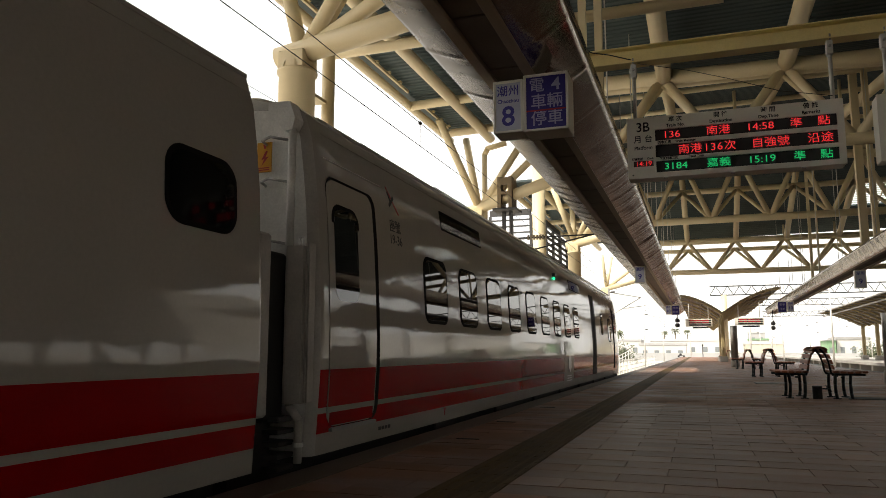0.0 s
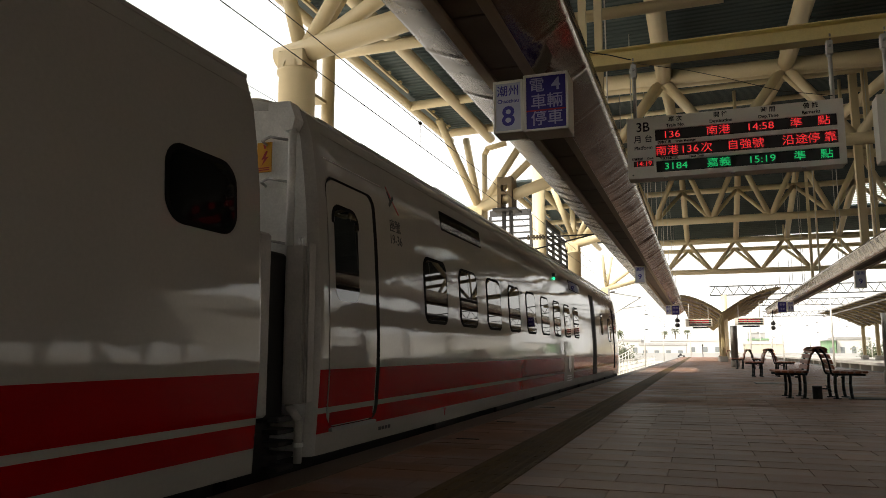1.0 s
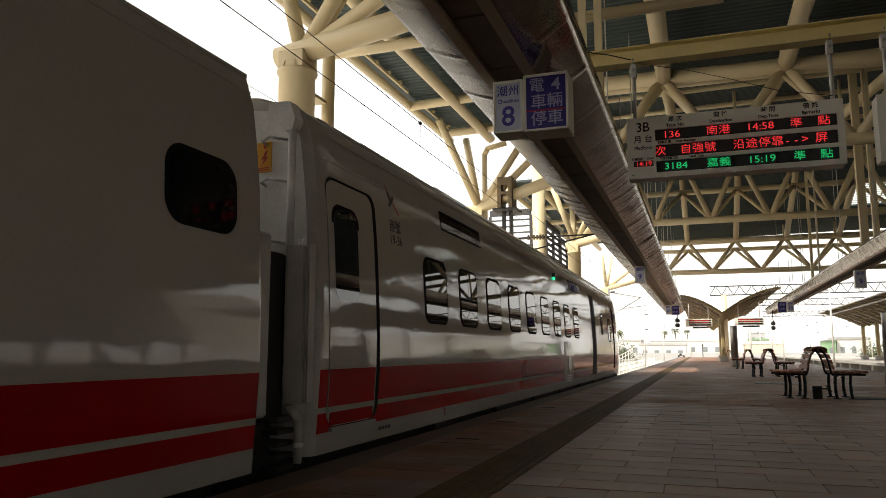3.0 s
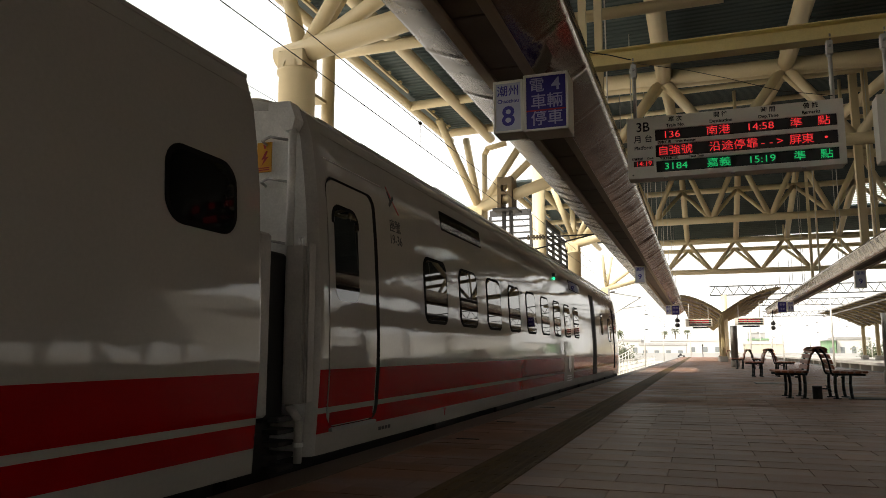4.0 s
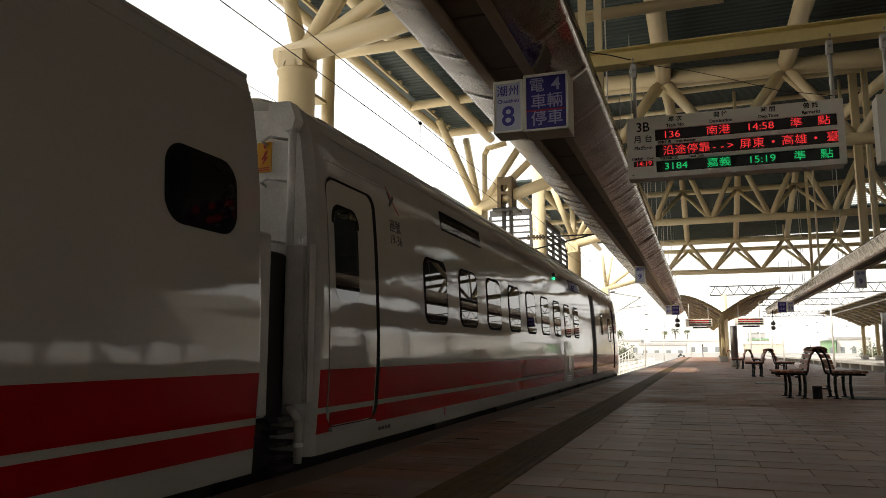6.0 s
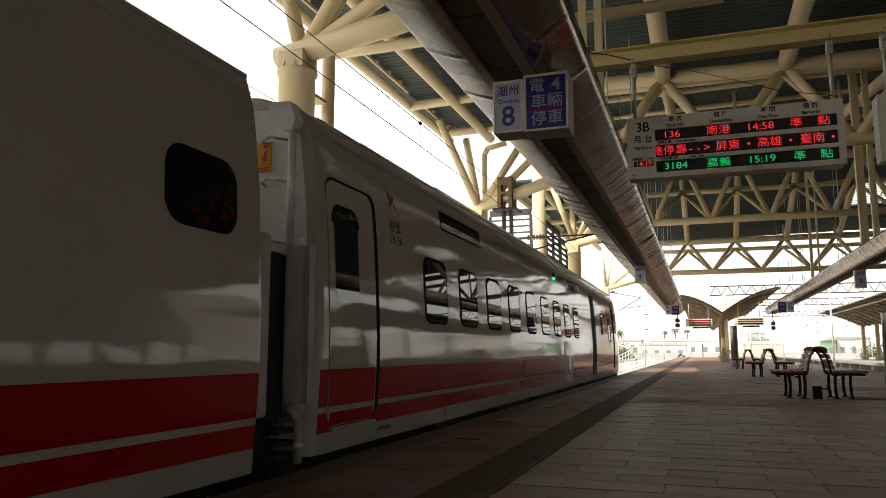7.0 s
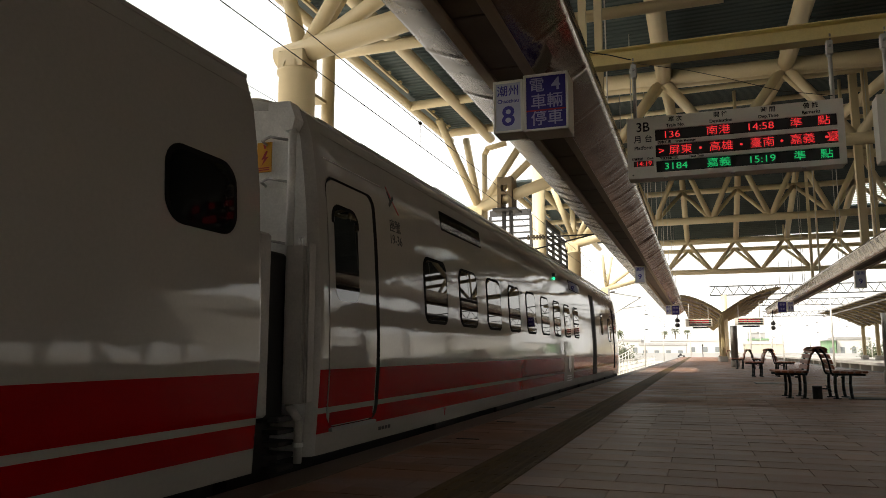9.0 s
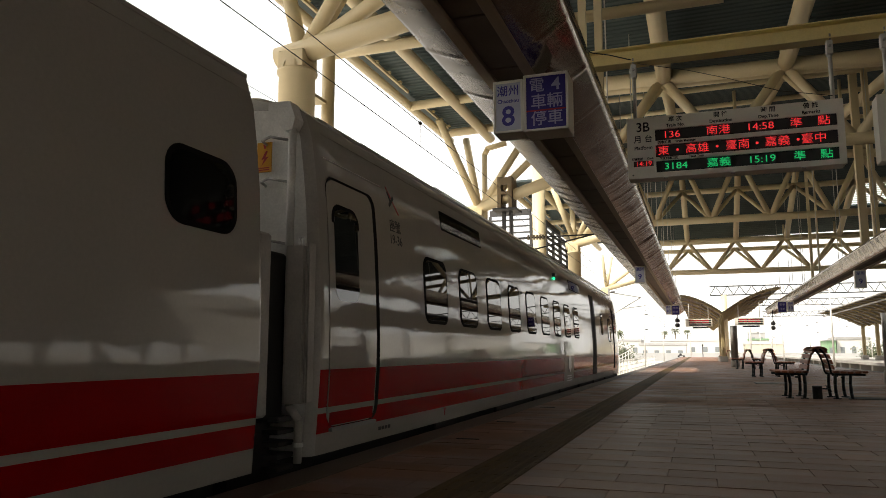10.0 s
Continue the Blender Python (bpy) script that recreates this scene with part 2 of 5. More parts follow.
def lettering(name, body, size, m, material, parent=None, label="", align='CENTER', squeeze=1.0, thick=0.0015, bold=0.0):
    """Words in the built-in font as a thin mesh. In its own space they run along x and stand along y; m places them."""
    cu = bpy.data.curves.new(name, 'FONT')
    cu.body, cu.size, cu.align_x, cu.align_y = body, size, align, 'CENTER'
    cu.extrude, cu.offset, cu.resolution_u = thick, bold, 3
    ob = bpy.data.objects.new(name, cu)
    scene.collection.objects.link(ob)
    me = bpy.data.meshes.new_from_object(ob.evaluated_get(bpy.context.evaluated_depsgraph_get()))
    bpy.data.objects.remove(ob)
    bpy.data.curves.remove(cu)
    me.name = name
    me.transform(m @ Matrix.Diagonal((squeeze, 1, 1, 1)))
    me.materials.clear()
    me.materials.append(material)
    out = new(name, me)
    out.parent = parent
    if label:
        out["label"] = label
    return out


FACING = Matrix.Rotation(radians(90), 4, 'X')     # words that stand upright and face -y


def facing(x, y, z):
    return Matrix.Translation((x, y, z)) @ FACING


# ================= setting =================
def setting(ob, label="", category=""):
    return tagged(ob, label, category, kind="structure")


setting(part("ground", prism(bmesh.new(), [(-1500, -1500), (1500, -1500), (1500, 2500), (-1500, 2500)], 'z', -1.6, -1.15), GROUND), "pale sandy ground of the rail yard", "ground")

# our platform: a concrete slab with paving on it
PLAT_L, PLAT_R = -2.62, 6.55
platform = setting(thing("platform", "long island platform of concrete paved in brown tiles", "platform"), "", "")
boxed("slab", PLAT_L + 0.02, PLAT_R - 0.02, -24, 104, -1.15, -0.007, JOINT, platform)
boxed("edge_stone", PLAT_L, PLAT_L + 0.30, -24, 104, -0.22, 0.0, EDGE, platform, 0.012, "worn dark edge stone")
boxed("edge_stone", PLAT_R - 0.30, PLAT_R, -24, 104, -0.22, 0.0, EDGE, platform, 0.012, "worn dark edge stone")

# trackbeds
bed = bmesh.new()
for x0, x1 in ((-6.4, PLAT_L), (PLAT_R, 11.4)):
    prism(bed, [(x0 + 0.05, -1.16), (x0 + 0.6, -0.98), (x1 - 0.6, -0.98), (x1 - 0.05, -1.16)], 'y', -30, 300)
setting(part("ballast", bed, BALLAST), "grey-brown ballast under the tracks", "ballast")
for k, xc in enumerate((-4.15, 8.95)):
    rail_pair = setting(thing("track", "pair of rusty steel rails", "track"))
    for dx in (-0.534, 0.534):
        boxed("rail", xc + dx - 0.035, xc + dx + 0.035, -30, 300, -0.98, -0.82, RAIL, rail_pair, 0.01)


# ================= station roof =================
roof = setting(thing("roof", "high dark station roof of teal-grey sheet on cream steel tubes", "roof"))

RIDGE_Y, EAVE_Y, END_Y = 42.6, 20.4, 52.4     # the roof rises to a ridge over the second truss


def deck_z(x, y):
    """Underside of the roof sheet."""
    rise = 0.0 if y < EAVE_Y else 3.35 * (y - EAVE_Y) / (RIDGE_Y - EAVE_Y) if y < RIDGE_Y else -0.45 + 3.80 * (END_Y - y) / (END_Y - RIDGE_Y)
    return 8.67 + (x + 4.6) * 0.0158 + rise


def deck_sheet(x0, x1, y0, y1):
    bm = bmesh.new()
    corners = [(x0, y0), (x1, y0), (x1, y1), (x0, y1)]
    lo = [bm.verts.new((x, y, deck_z(x, y))) for x, y in corners]
    hi = [bm.verts.new((x, y, deck_z(x, y) + 0.1)) for x, y in corners]
    bm.faces.new(lo)
    bm.faces.new(hi)
    for i in range(4):
        bm.faces.new((lo[i], lo[(i + 1) % 4], hi[(i + 1) % 4], hi[i]))
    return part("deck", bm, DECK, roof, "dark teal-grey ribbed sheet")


LIGHT_X, LIGHT_Y0, LIGHT_Y1 = 8.95, 47.3, 49.6   # the opening of the skylight in the far slope
deck_sheet(-4.6, 34.0, -14, EAVE_Y)
deck_sheet(-4.6, 34.0, EAVE_Y, RIDGE_Y)
deck_sheet(-4.6, 34.0, RIDGE_Y, LIGHT_Y0)
deck_sheet(-4.6, LIGHT_X, LIGHT_Y0, LIGHT_Y1)
deck_sheet(LIGHT_X + 3.0, 34.0, LIGHT_Y0, LIGHT_Y1)
deck_sheet(-4.6, 34.0, LIGHT_Y1, END_Y)
for x in (-4.7, 34.0):
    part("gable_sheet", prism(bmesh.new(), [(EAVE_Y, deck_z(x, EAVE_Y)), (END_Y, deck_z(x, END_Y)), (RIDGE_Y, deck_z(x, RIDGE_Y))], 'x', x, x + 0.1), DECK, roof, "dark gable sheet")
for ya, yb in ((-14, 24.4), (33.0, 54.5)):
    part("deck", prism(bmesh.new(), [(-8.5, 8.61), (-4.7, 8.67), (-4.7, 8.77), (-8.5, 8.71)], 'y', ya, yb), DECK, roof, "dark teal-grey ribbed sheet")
# fine corrugation across the sheets
rib_verts, rib_faces = [], []


def corrugation(xa, xb, y, za, zb):
    k = len(rib_verts)
    for x, z in ((xa, za), (xb, zb)):
        rib_verts.extend([(x, y, z + 0.004), (x, y + 0.03, z - 0.030), (x, y + 0.08, z - 0.030), (x, y + 0.11, z + 0.004)])
    rib_faces.extend([(k + i, k + i + 1, k + i + 5, k + i + 4) for i in range(3)])


y = -13.9
while y < END_Y - 0.2:
    if y < EAVE_Y or y > EAVE_Y + 0.2:
        spans = ((-4.6, LIGHT_X), (LIGHT_X + 3.0, 34.0)) if LIGHT_Y0 - 0.1 < y < LIGHT_Y1 else ((-4.6, 34.0),)
        for xa, xb in spans:
            corrugation(xa, xb, y, deck_z(xa, y), deck_z(xb, y))
    if y < 24.2 or y > 33.1:
        corrugation(-8.1, -4.7, y, 8.61, 8.67)
    y += 0.22
rib_mesh = bpy.data.meshes.new("sheet_ribs")
rib_mesh.from_pydata(rib_verts, [], rib_faces)
rib_mesh.materials.append(DECK)
sheet_ribs = new("sheet_ribs", rib_mesh)
sheet_ribs.parent = roof
tagged(sheet_ribs, kind="stuff")
for ya, yb in ((-14, 24.4), (33.0, 54.5)):
    piped("eave_tube", (-8.17, ya, 8.3), (-8.17, yb, 8.3), 0.13, CREAM, roof)
    piped("eave_tube", (-6.69, ya, 8.25), (-6.69, yb, 8.25), 0.17, CREAM, roof)
for y in (-11.5, -7.5, -3.5, 0.5, 4.5, 8.4, 12.3, 16.0, 20.4, 23.5, 33.4, 38.0, 42.6, 47.2):
    piped("purlin_tube", (-8.17, y, 8.3), (-3.3, y, 8.42), 0.14, CREAM, roof)
    if y in (23.5, 47.2):
        continue
    boxed("eave_edge", -7.90, -7.84, y + 0.3, y + 3.5 if y != 20.4 else y + 2.8, 8.38, 8.46, CREAM, roof, label="cream notched eave edge")
    for k in range(4):
        boxed("eave_tab", -7.92, -7.79, y + 0.35 + 0.8 * k, y + 0.45 + 0.8 * k, 8.44, 8.50, CREAM, roof)
piped("cross_tube", (-6.4, 12.0, 6.42), (0.6, 12.0, 6.44), 0.10, CREAM, roof)
# longitudinal tubes: level up to the first truss, then up to the ridge and down again
NODES_X = [-3.6 + 3.0 * k for k in range(6)]
for x in NODES_X:
    piped("long_tube", (x, -14, 8.15), (x, 20.0, 8.12), 0.21, CREAM, roof)
    piped("long_tube", (x, 20.0, 8.12), (x, 42.0, 11.3), 0.17, CREAM, roof)
    piped("long_tube", (x, 42.0, 11.3), (x + 0.1, 51.0, 8.0), 0.17, CREAM, roof)
for y in (4.0, 12.0, 24.0, 27.6, 31.2, 34.8, 38.4):
    z0, z1 = deck_z(-4.6, y) - 0.22, deck_z(14, y) - 0.22
    piped("purlin_tube", (-4.6, y, z0), (14, y, z1), 0.09, CREAM, roof)
for x in (1.35, 4.3):
    piped("hanger_tube", (x, 24.0, 7.0), (x, 24.0, 8.9), 0.05, CREAM, roof, 8)
    piped("hanger_tube", (x - 1.0, 24.0, 7.0), (x + 1.0, 24.0, 7.0), 0.05, CREAM, roof, 8)


def truss(y, x0, pitch, n, z_up, z_low, dy, z_back, r=0.15, lean=0.0):
    """Triangular in section: two top chords, one bottom chord below, webs between."""
    t = tagged(new("roof_truss"), "cream painted steel tube truss spanning the platform", "truss", "roof trusses")
    t.parent = None
    xa, xb = x0 - pitch * 1.0, x0 + pitch * n

    def rise(x):
        return lean * (x - x0)
    piped("top_chord", (xa, y, z_up + rise(xa)), (xb, y, z_up + rise(xb)), r * 1.15, CREAM, t)
    piped("bottom_chord", (xa + pitch * 0.3, y, z_low), (xb, y, z_low), r, CREAM, t)
    piped("top_chord", (xa, y + dy, z_back), (xb, y + dy, z_back), r * 0.8, CREAM, t)
    for i in range(-1, n):
        xu = x0 + pitch * i
        zu = z_up + rise(xu)
        for xl in (xu - pitch / 2, xu + pitch / 2):
            if xl < xa + pitch * 0.3:
                continue
            piped("web_tube", (xu, y, zu), (xl, y, z_low), r * 0.72, CREAM, t, 10)
            piped("web_tube", (xu, y + dy, z_back), (xl, y, z_low), r * 0.55, CREAM, t, 10)
        bm = bmesh.new()
        bmesh.ops.create_uvsphere(bm, u_segments=14, v_segments=10, radius=r * 1.22, matrix=Matrix.Translation((xu, y, zu)))
        part("node", bm, CREAM, t, smooth=True)
        piped("hanger_tube", (xu, y + 0.2, zu), (xu, y + 0.2, deck_z(xu, y + 0.2)), 0.07, CREAM, t, 10)
    return t


truss(20.0, -0.66, 3.03, 4, 8.13, 6.0, 0.9, 8.25, 0.17, -0.015)
truss(42.0, -0.60, 2.95, 5, 11.45, 7.86, 2.3, 9.93, 0.20, -0.06)
truss(51.0, -0.49, 2.93, 5, 7.95, 5.93, 1.2, 7.5, 0.17)


# added walls and pillars out of view hold back daylight and darken reflections
setting(boxed("unseen_wall_south", -2.6, 34.4, -14.4, -14.0, 4.3, 9.4, CONCRETE), "unseen concrete wall added behind to hold back daylight", "wall")
setting(boxed("unseen_wall_south_low", -2.6, 34.4, -14.4, -14.0, -1.15, 3.1, CONCRETE), "unseen low concrete wall added under a light opening", "wall")
setting(boxed("unseen_wall_east", 34.0, 34.4, -14, 76, 1.6, 9.4, CONCRETE), "unseen concrete wall added to darken the train's reflections", "wall")
setting(boxed("unseen_wall_west", -9.6, -9.2, -14.4, 3.0, 3.6, 9.4, CONCRETE), "unseen concrete side wall added to hold back daylight", "wall")
for k in range(3):
    setting(boxed("unseen_pillar_west", -9.7, -9.1, -14.4 + 8.4 * k, -13.8 + 8.4 * k, -1.15, 3.6, CONCRETE), "unseen concrete pillar added to break up the light", "pillar")
for k in range(5):
    setting(boxed("unseen_pillar_south", -2.6 + 9 * k, -2.0 + 9 * k, -14.5, -13.9, 3.1, 4.3, CONCRETE), "unseen concrete pillar added to break up the light", "pillar")
for k in range(16):
    setting(boxed("unseen_pillar_east", 33.9, 34.5, -13.6 + 5.8 * k, -13.0 + 5.8 * k, -1.15, 1.6, CONCRETE), "unseen concrete pillar added to break up the light", "pillar")


# skylight in the far slope of the roof
skylight = thing("roof_skylight", "pale green slatted skylight in the far roof slope", "skylight")
for k in range(11):
    y = LIGHT_Y0 + 0.2 * k
    z = deck_z(LIGHT_X, y) + 0.03
    boxed("slat", LIGHT_X, LIGHT_X + 3.0, y + 0.02, y + 0.14, z, z + 0.03, SKYLIGHT, skylight)
for x in (LIGHT_X + 0.02, LIGHT_X + 1.5, LIGHT_X + 2.95):
    piped("glazing_bar", (x, LIGHT_Y0, deck_z(x, LIGHT_Y0) - 0.03), (x, LIGHT_Y1, deck_z(x, LIGHT_Y1) - 0.03), 0.04, CREAM, skylight, 8)


# raking frames on the far side of the track
def frame_column(x, y, z_top, rake, fan, radius=0.30):
    t = thing("frame_column", "cream steel column with a raking roof tube and fan of struts", "column", group="frame columns")
    bm = bmesh.new()
    lathe(bm, [(radius + 0.1, -1.15), (radius + 0.1, -0.9), (radius, -0.85), (radius, z_top - 0.42), (radius + 0.035, z_top - 0.41), (radius + 0.035, z_top - 0.36), (radius, z_top - 0.35)], 24, (x, y, 0))
    smooth_tubes(part("shaft", bm, CREAM, t))
    boxed("head_block", x - 0.24, x + 0.24, y - 0.24, y + 0.24, z_top - 0.36, z_top - 0.05, CREAM, t, 0.02)
    for a in range(8):
        ang = radians(22.5 + 45 * a)
        bm = prism(bmesh.new(), [(0.12, z_top - 0.36), (radius + 0.01, z_top - 0.36), (radius - 0.07, z_top - 0.14), (0.12, z_top - 0.14)], 'y', -0.015, 0.015)
        bmesh.ops.transform(bm, matrix=Matrix.Translation((x, y, 0)) @ Matrix.Rotation(ang, 4, 'Z'), verts=bm.verts[:])
        part("gusset", bm, CREAM, t)
    piped("raking_tube", (x - 0.36, y, z_top - 0.09), (x + rake[0], y, z_top + rake[1]), 0.195, CREAM, t, 20)
    for dx, fx, fy, fz in fan:
        piped("strut", (x + dx, y, z_top + 0.05 + 0.2 * abs(dx)), (fx, fy, fz), 0.125, CREAM, t, 12)
    return t


frame_column(-6.12, 10.25, 5.74, (4.6, 0.69), [(0.05, -6.75, 10.25, 8.4), (0.18, -4.40, 10.25, 8.2), (0.30, -5.3, 11.4, 8.2), (0.46, -2.2, 10.25, 7.75)])
frame_column(-7.05, 23.9, 5.62, (4.8, 1.5), [(0.05, -7.75, 21.9, 8.3), (0.05, -7.6, 24.4, 8.3), (0.15, -5.2, 23.9, 8.2), (0.25, -4.3, 24.2, 8.1)])
frame_column(-5.35, 34.0, 5.70, (3.4, 0.8), [(0.05, -6.1, 33.0, 8.2), (0.05, -5.6, 35.0, 8.2), (0.1, -4.2, 34.0, 8.1), (0.15, -3.2, 34.2, 8.0)])
frame_column(-6.8, 58.5, 5.6, (3.9, 1.0), [(0.05, -6.9, 57.5, 8.2), (0.05, -6.4, 59.5, 8.2), (0.1, -3.4, 58.5, 8.1)])
post = thing("downpipe", "cream painted rainwater pipe beside the column", "pipe")
smooth_tubes(part("pipe", tube(bmesh.new(), (-6.05, 11.2, -1.15), (-6.05, 11.2, 8.2), 0.115), CREAM, post))
boxed("bracket", -6.32, -6.02, 10.5, 11.1, 5.10, 5.16, CREAM, post)
bm = bent(bmesh.new(), [(-7.0, 24.7, -1.15), (-7.0, 24.7, 7.75), (-6.88, 24.7, 7.98), (-6.2, 24.7, 8.12)], 0.10, 12)
smooth_tubes(part("pipe", bm, CREAM, thing("downpipe", "cream painted rainwater pipe with a bend", "pipe")))
post2 = thing("building_column", "cream round column of the station building", "column")
smooth_tubes(part("shaft", tube(bmesh.new(), (-6.05, 29.5, -1.15), (-6.05, 29.5, 8.3), 0.27, 20), CREAM, post2))


def louvre_screen(x, y, length, z1, rz):
    """A tall screen that runs along its own y axis."""
    t = thing("louvre_screen", "dark steel frame with thin horizontal louvre slats", "louvre", (x, y, 0), "louvre screens", rz=rz)
    boxed("head", -0.06, 0.06, 0, length, z1, z1 + 0.28, DARK_STEEL, t)
    n = max(1, round(length / 2.0))
    for i in range(n + 1):
        yy = length * i / n
        boxed("mullion", -0.07, 0.07, yy - 0.06, yy + 0.06, -1.15, z1, DARK_STEEL, t)
    z = 2.6
    while z < z1 - 0.1:
        bm = prism(bmesh.new(), [(-0.05, z), (-0.03, z), (0.05, z + 0.09), (0.03, z + 0.09)], 'y', 0.06, length - 0.06)
        part("slat", bm, DARK_STEEL, t)
        z += 0.30
    return t


louvre_screen(-7.15, 33.0, 1.95, 7.05, 90)
louvre_screen(-7.15, 36.5, 3.9, 7.1, 0)
louvre_screen(-7.15, 40.6, 4.2, 6.8, 0)


mast = thing("lattice_mast", "thin grey lattice mast behind the station", "mast", (-9.2, 61.0, -1.15))
for dx, dy in ((-0.3, -0.3), (0.3, -0.3), (0.3, 0.3), (-0.3, 0.3)):
    piped("mast_leg", (dx, dy, 0), (dx, dy, 10.4), 0.03, PIPE, mast, 6)
bm = bmesh.new()
for k in range(14):
    z = 0.3 + 0.72 * k
    for a, c in (((-0.3, -0.3), (0.3, -0.3)), ((0.3, -0.3), (0.3, 0.3)), ((0.3, 0.3), (-0.3, 0.3)), ((-0.3, 0.3), (-0.3, -0.3))):
        tube(bm, (*a, z), (*c, z + 0.72), 0.015, 5)
        tube(bm, (*a, z), (*c, z), 0.015, 5)
part("lacing", bm, PIPE, mast)


# ================= yellow cross beam, signs =================
beam = thing("cross_beam", "yellow painted steel I-beam spanning above the signs", "beam")
bm = bmesh.new()
prism(bm, [(8.93, 4.318), (9.13, 4.318), (9.13, 4.333), (9.035, 4.338), (9.035, 4.507), (9.13, 4.512), (9.13, 4.528), (8.93, 4.528), (8.93, 4.512), (9.025, 4.507), (9.025, 4.338), (8.93, 4.333)], 'x', -1.55, 5.6)
part("girder", bm, BEAM, beam)
for x in (3.4, 5.3):
    boxed("drop_post", x - 0.045, x + 0.045, 9.0, 9.06, 4.531, 8.7, CREAM, beam)


def hanger(x, z0, parent):
    bm = tube(bmesh.new(), (x, 9.03, z0), (x, 9.03, 4.19), 0.024, 12)
    smooth_tubes(part("hanger_pole", bm, PIPE, parent))
    boxed("clamp", x - 0.034, x + 0.034, 8.985, 9.075, 4.15, 4.316, PIPE, parent, 0.006)
    bm = tube(bmesh.new(), (x, 8.955, 4.24), (x, 9.085, 4.24), 0.015, 8)
    tube(bm, (x, 8.94, 4.30), (x, 8.94, 4.37), 0.010, 8)
    part("bolt", bm, STEEL, parent)


SX0, SX1, SZ0, SZ1, SY = -0.735, 1.635, 2.86, 3.615, 9.0
SU = (SX1 - SX0) / 383.0                     # one step along the board
# the windows of the display face: x from, x to, z from, z to
WIN_X0, WIN_X1 = -0.405, 1.565
ROWS = ((3.313, 3.452), (3.108, 3.262), (2.922, 3.064))


def board_shell(t, x0, x1, windows):
    """A shallow cabinet, its face plate cut by the display windows."""
    boxed("cabinet", x0 + 0.004, x1 - 0.004, SY + 0.012, SY + 0.24, SZ0 + 0.004, SZ1 - 0.004, BOARD, t, 0.006)
    plates = [(x0, x1, SZ0, SZ1)]
    if windows:
        wx0, wx1 = x0 + (WIN_X0 - SX0), x0 + (WIN_X1 - SX0)
        plates = [(x0, wx0, SZ0, SZ1), (wx1, x1, SZ0, SZ1)]
        edges = [SZ1] + [v for a, b in ROWS for v in (b, a)] + [SZ0]
        plates += [(wx0, wx1, lo, hi) for hi, lo in zip(edges[0::2], edges[1::2])]
        for a, b in ROWS:
            boxed("led_screen", wx0 + 0.001, wx1 - 0.001, SY + 0.006, SY + 0.011, a + 0.001, b - 0.001, SCREEN, t, label="dark LED screen strip")
    for xa, xb, za, zb in plates:
        boxed("face_plate", xa, xb, SY - 0.02, SY + 0.012, za, zb, BOARD, t, label="pale enamelled face plate")


sign = thing("departure_board", "hanging platform departure board with red and green LED text", "sign")
board_shell(sign, SX0, SX1, True)
hanger(-0.63, SZ1, sign)
hanger(1.545, SZ1, sign)
for x in (-0.3, 0.45, 1.2):
    boxed("latch", x - 0.02, x + 0.02, SY - 0.012, SY + 0.02, SZ0 - 0.014, SZ0, STEEL, sign)
boxed("clock_screen", -0.665, -0.435, SY - 0.0225, SY - 0.0205, 3.005, 3.075, SCREEN, sign)
FY = SY - 0.0215


def printed(body, x, z, size, squeeze=1.0, material=INK, bold=0.0012):
    lettering("lettering", body, size, facing(x, FY, z), material, sign, squeeze=squeeze, thick=0.001, bold=bold)


printed("3B", -0.545, 3.49, 0.165, 0.92, bold=0.002)
printed("月 台", -0.545, 3.34, 0.098)
printed("Platform", -0.545, 3.235, 0.062, 1.0)
for cx, han, eng in ((-0.165, "車 次", "Train No."), (0.345, "開 往", "Destination"), (0.86, "時 間", "Dep.Time"), (1.305, "備 註", "Remarks")):
    printed(han, cx, 3.562, 0.070)
    printed(eng, cx, 3.488, 0.054)
printed("列車訊息", -0.30, 3.286, 0.040)
printed("Train Message", -0.06, 3.286, 0.040)
printed("下班列車資訊", -0.255, 3.085, 0.036)
printed("Next Train", 0.06, 3.085, 0.036)
printed("現在時刻", -0.62, 3.10, 0.032)
printed("Clock", -0.47, 3.10, 0.032)
bm = tube(bmesh.new(), (-0.675, SY - 0.024, 2.905), (-0.675, SY, 2.905), 0.010, 10)
part("lock", bm, DARK, sign)


def led(body, x, z, size, material, squeeze=1.0, y=SY + 0.0035, name="led_lettering", parent=None):
    return lettering(name, body, size, facing(x, y, z), material, parent or sign, squeeze=squeeze, thick=0.001, bold=0.0)


for body, x in (("136", -0.215), ("南港", 0.312), ("14:58", 0.768), ("準", 1.150), ("點", 1.435)):
    led(body, x, 3.380, 0.118, LED_RED, 1.16)
for body, x in (("3184", -0.180), ("嘉義", 0.302), ("15:19", 0.766), ("準", 1.165), ("點", 1.440)):
    led(body, x, 2.991, 0.115, LED_GREEN, 1.18)
led("14:19", -0.548, 3.038, 0.083, LED_RED, 1.05, SY - 0.0232)

# the running message: one sign after another, each moves along behind the face plate
MESSAGE = []
for body, start in (("南", 1221), ("港", 1243), ("1", 1262), ("3", 1274), ("6", 1286), ("次", 1304), ("自", 1352), ("強", 1374), ("號", 1396),
                    ("沿", 1447), ("途", 1469), ("停", 1491), ("靠", 1513), ("-", 1531), ("-", 1545), (">", 1560),
                    ("屏", 1586), ("東", 1608), ("•", 1634), ("高", 1659), ("雄", 1681), ("•", 1706), ("臺", 1731), ("南", 1753), ("•", 1776),
                    ("嘉", 1800), ("義", 1822), ("•", 1846), ("臺", 1861), ("中", 1883)):
    MESSAGE.append((body, SX0 + (start - 1115) * SU))
SPEED = 42.5 * SU
glyphs = []
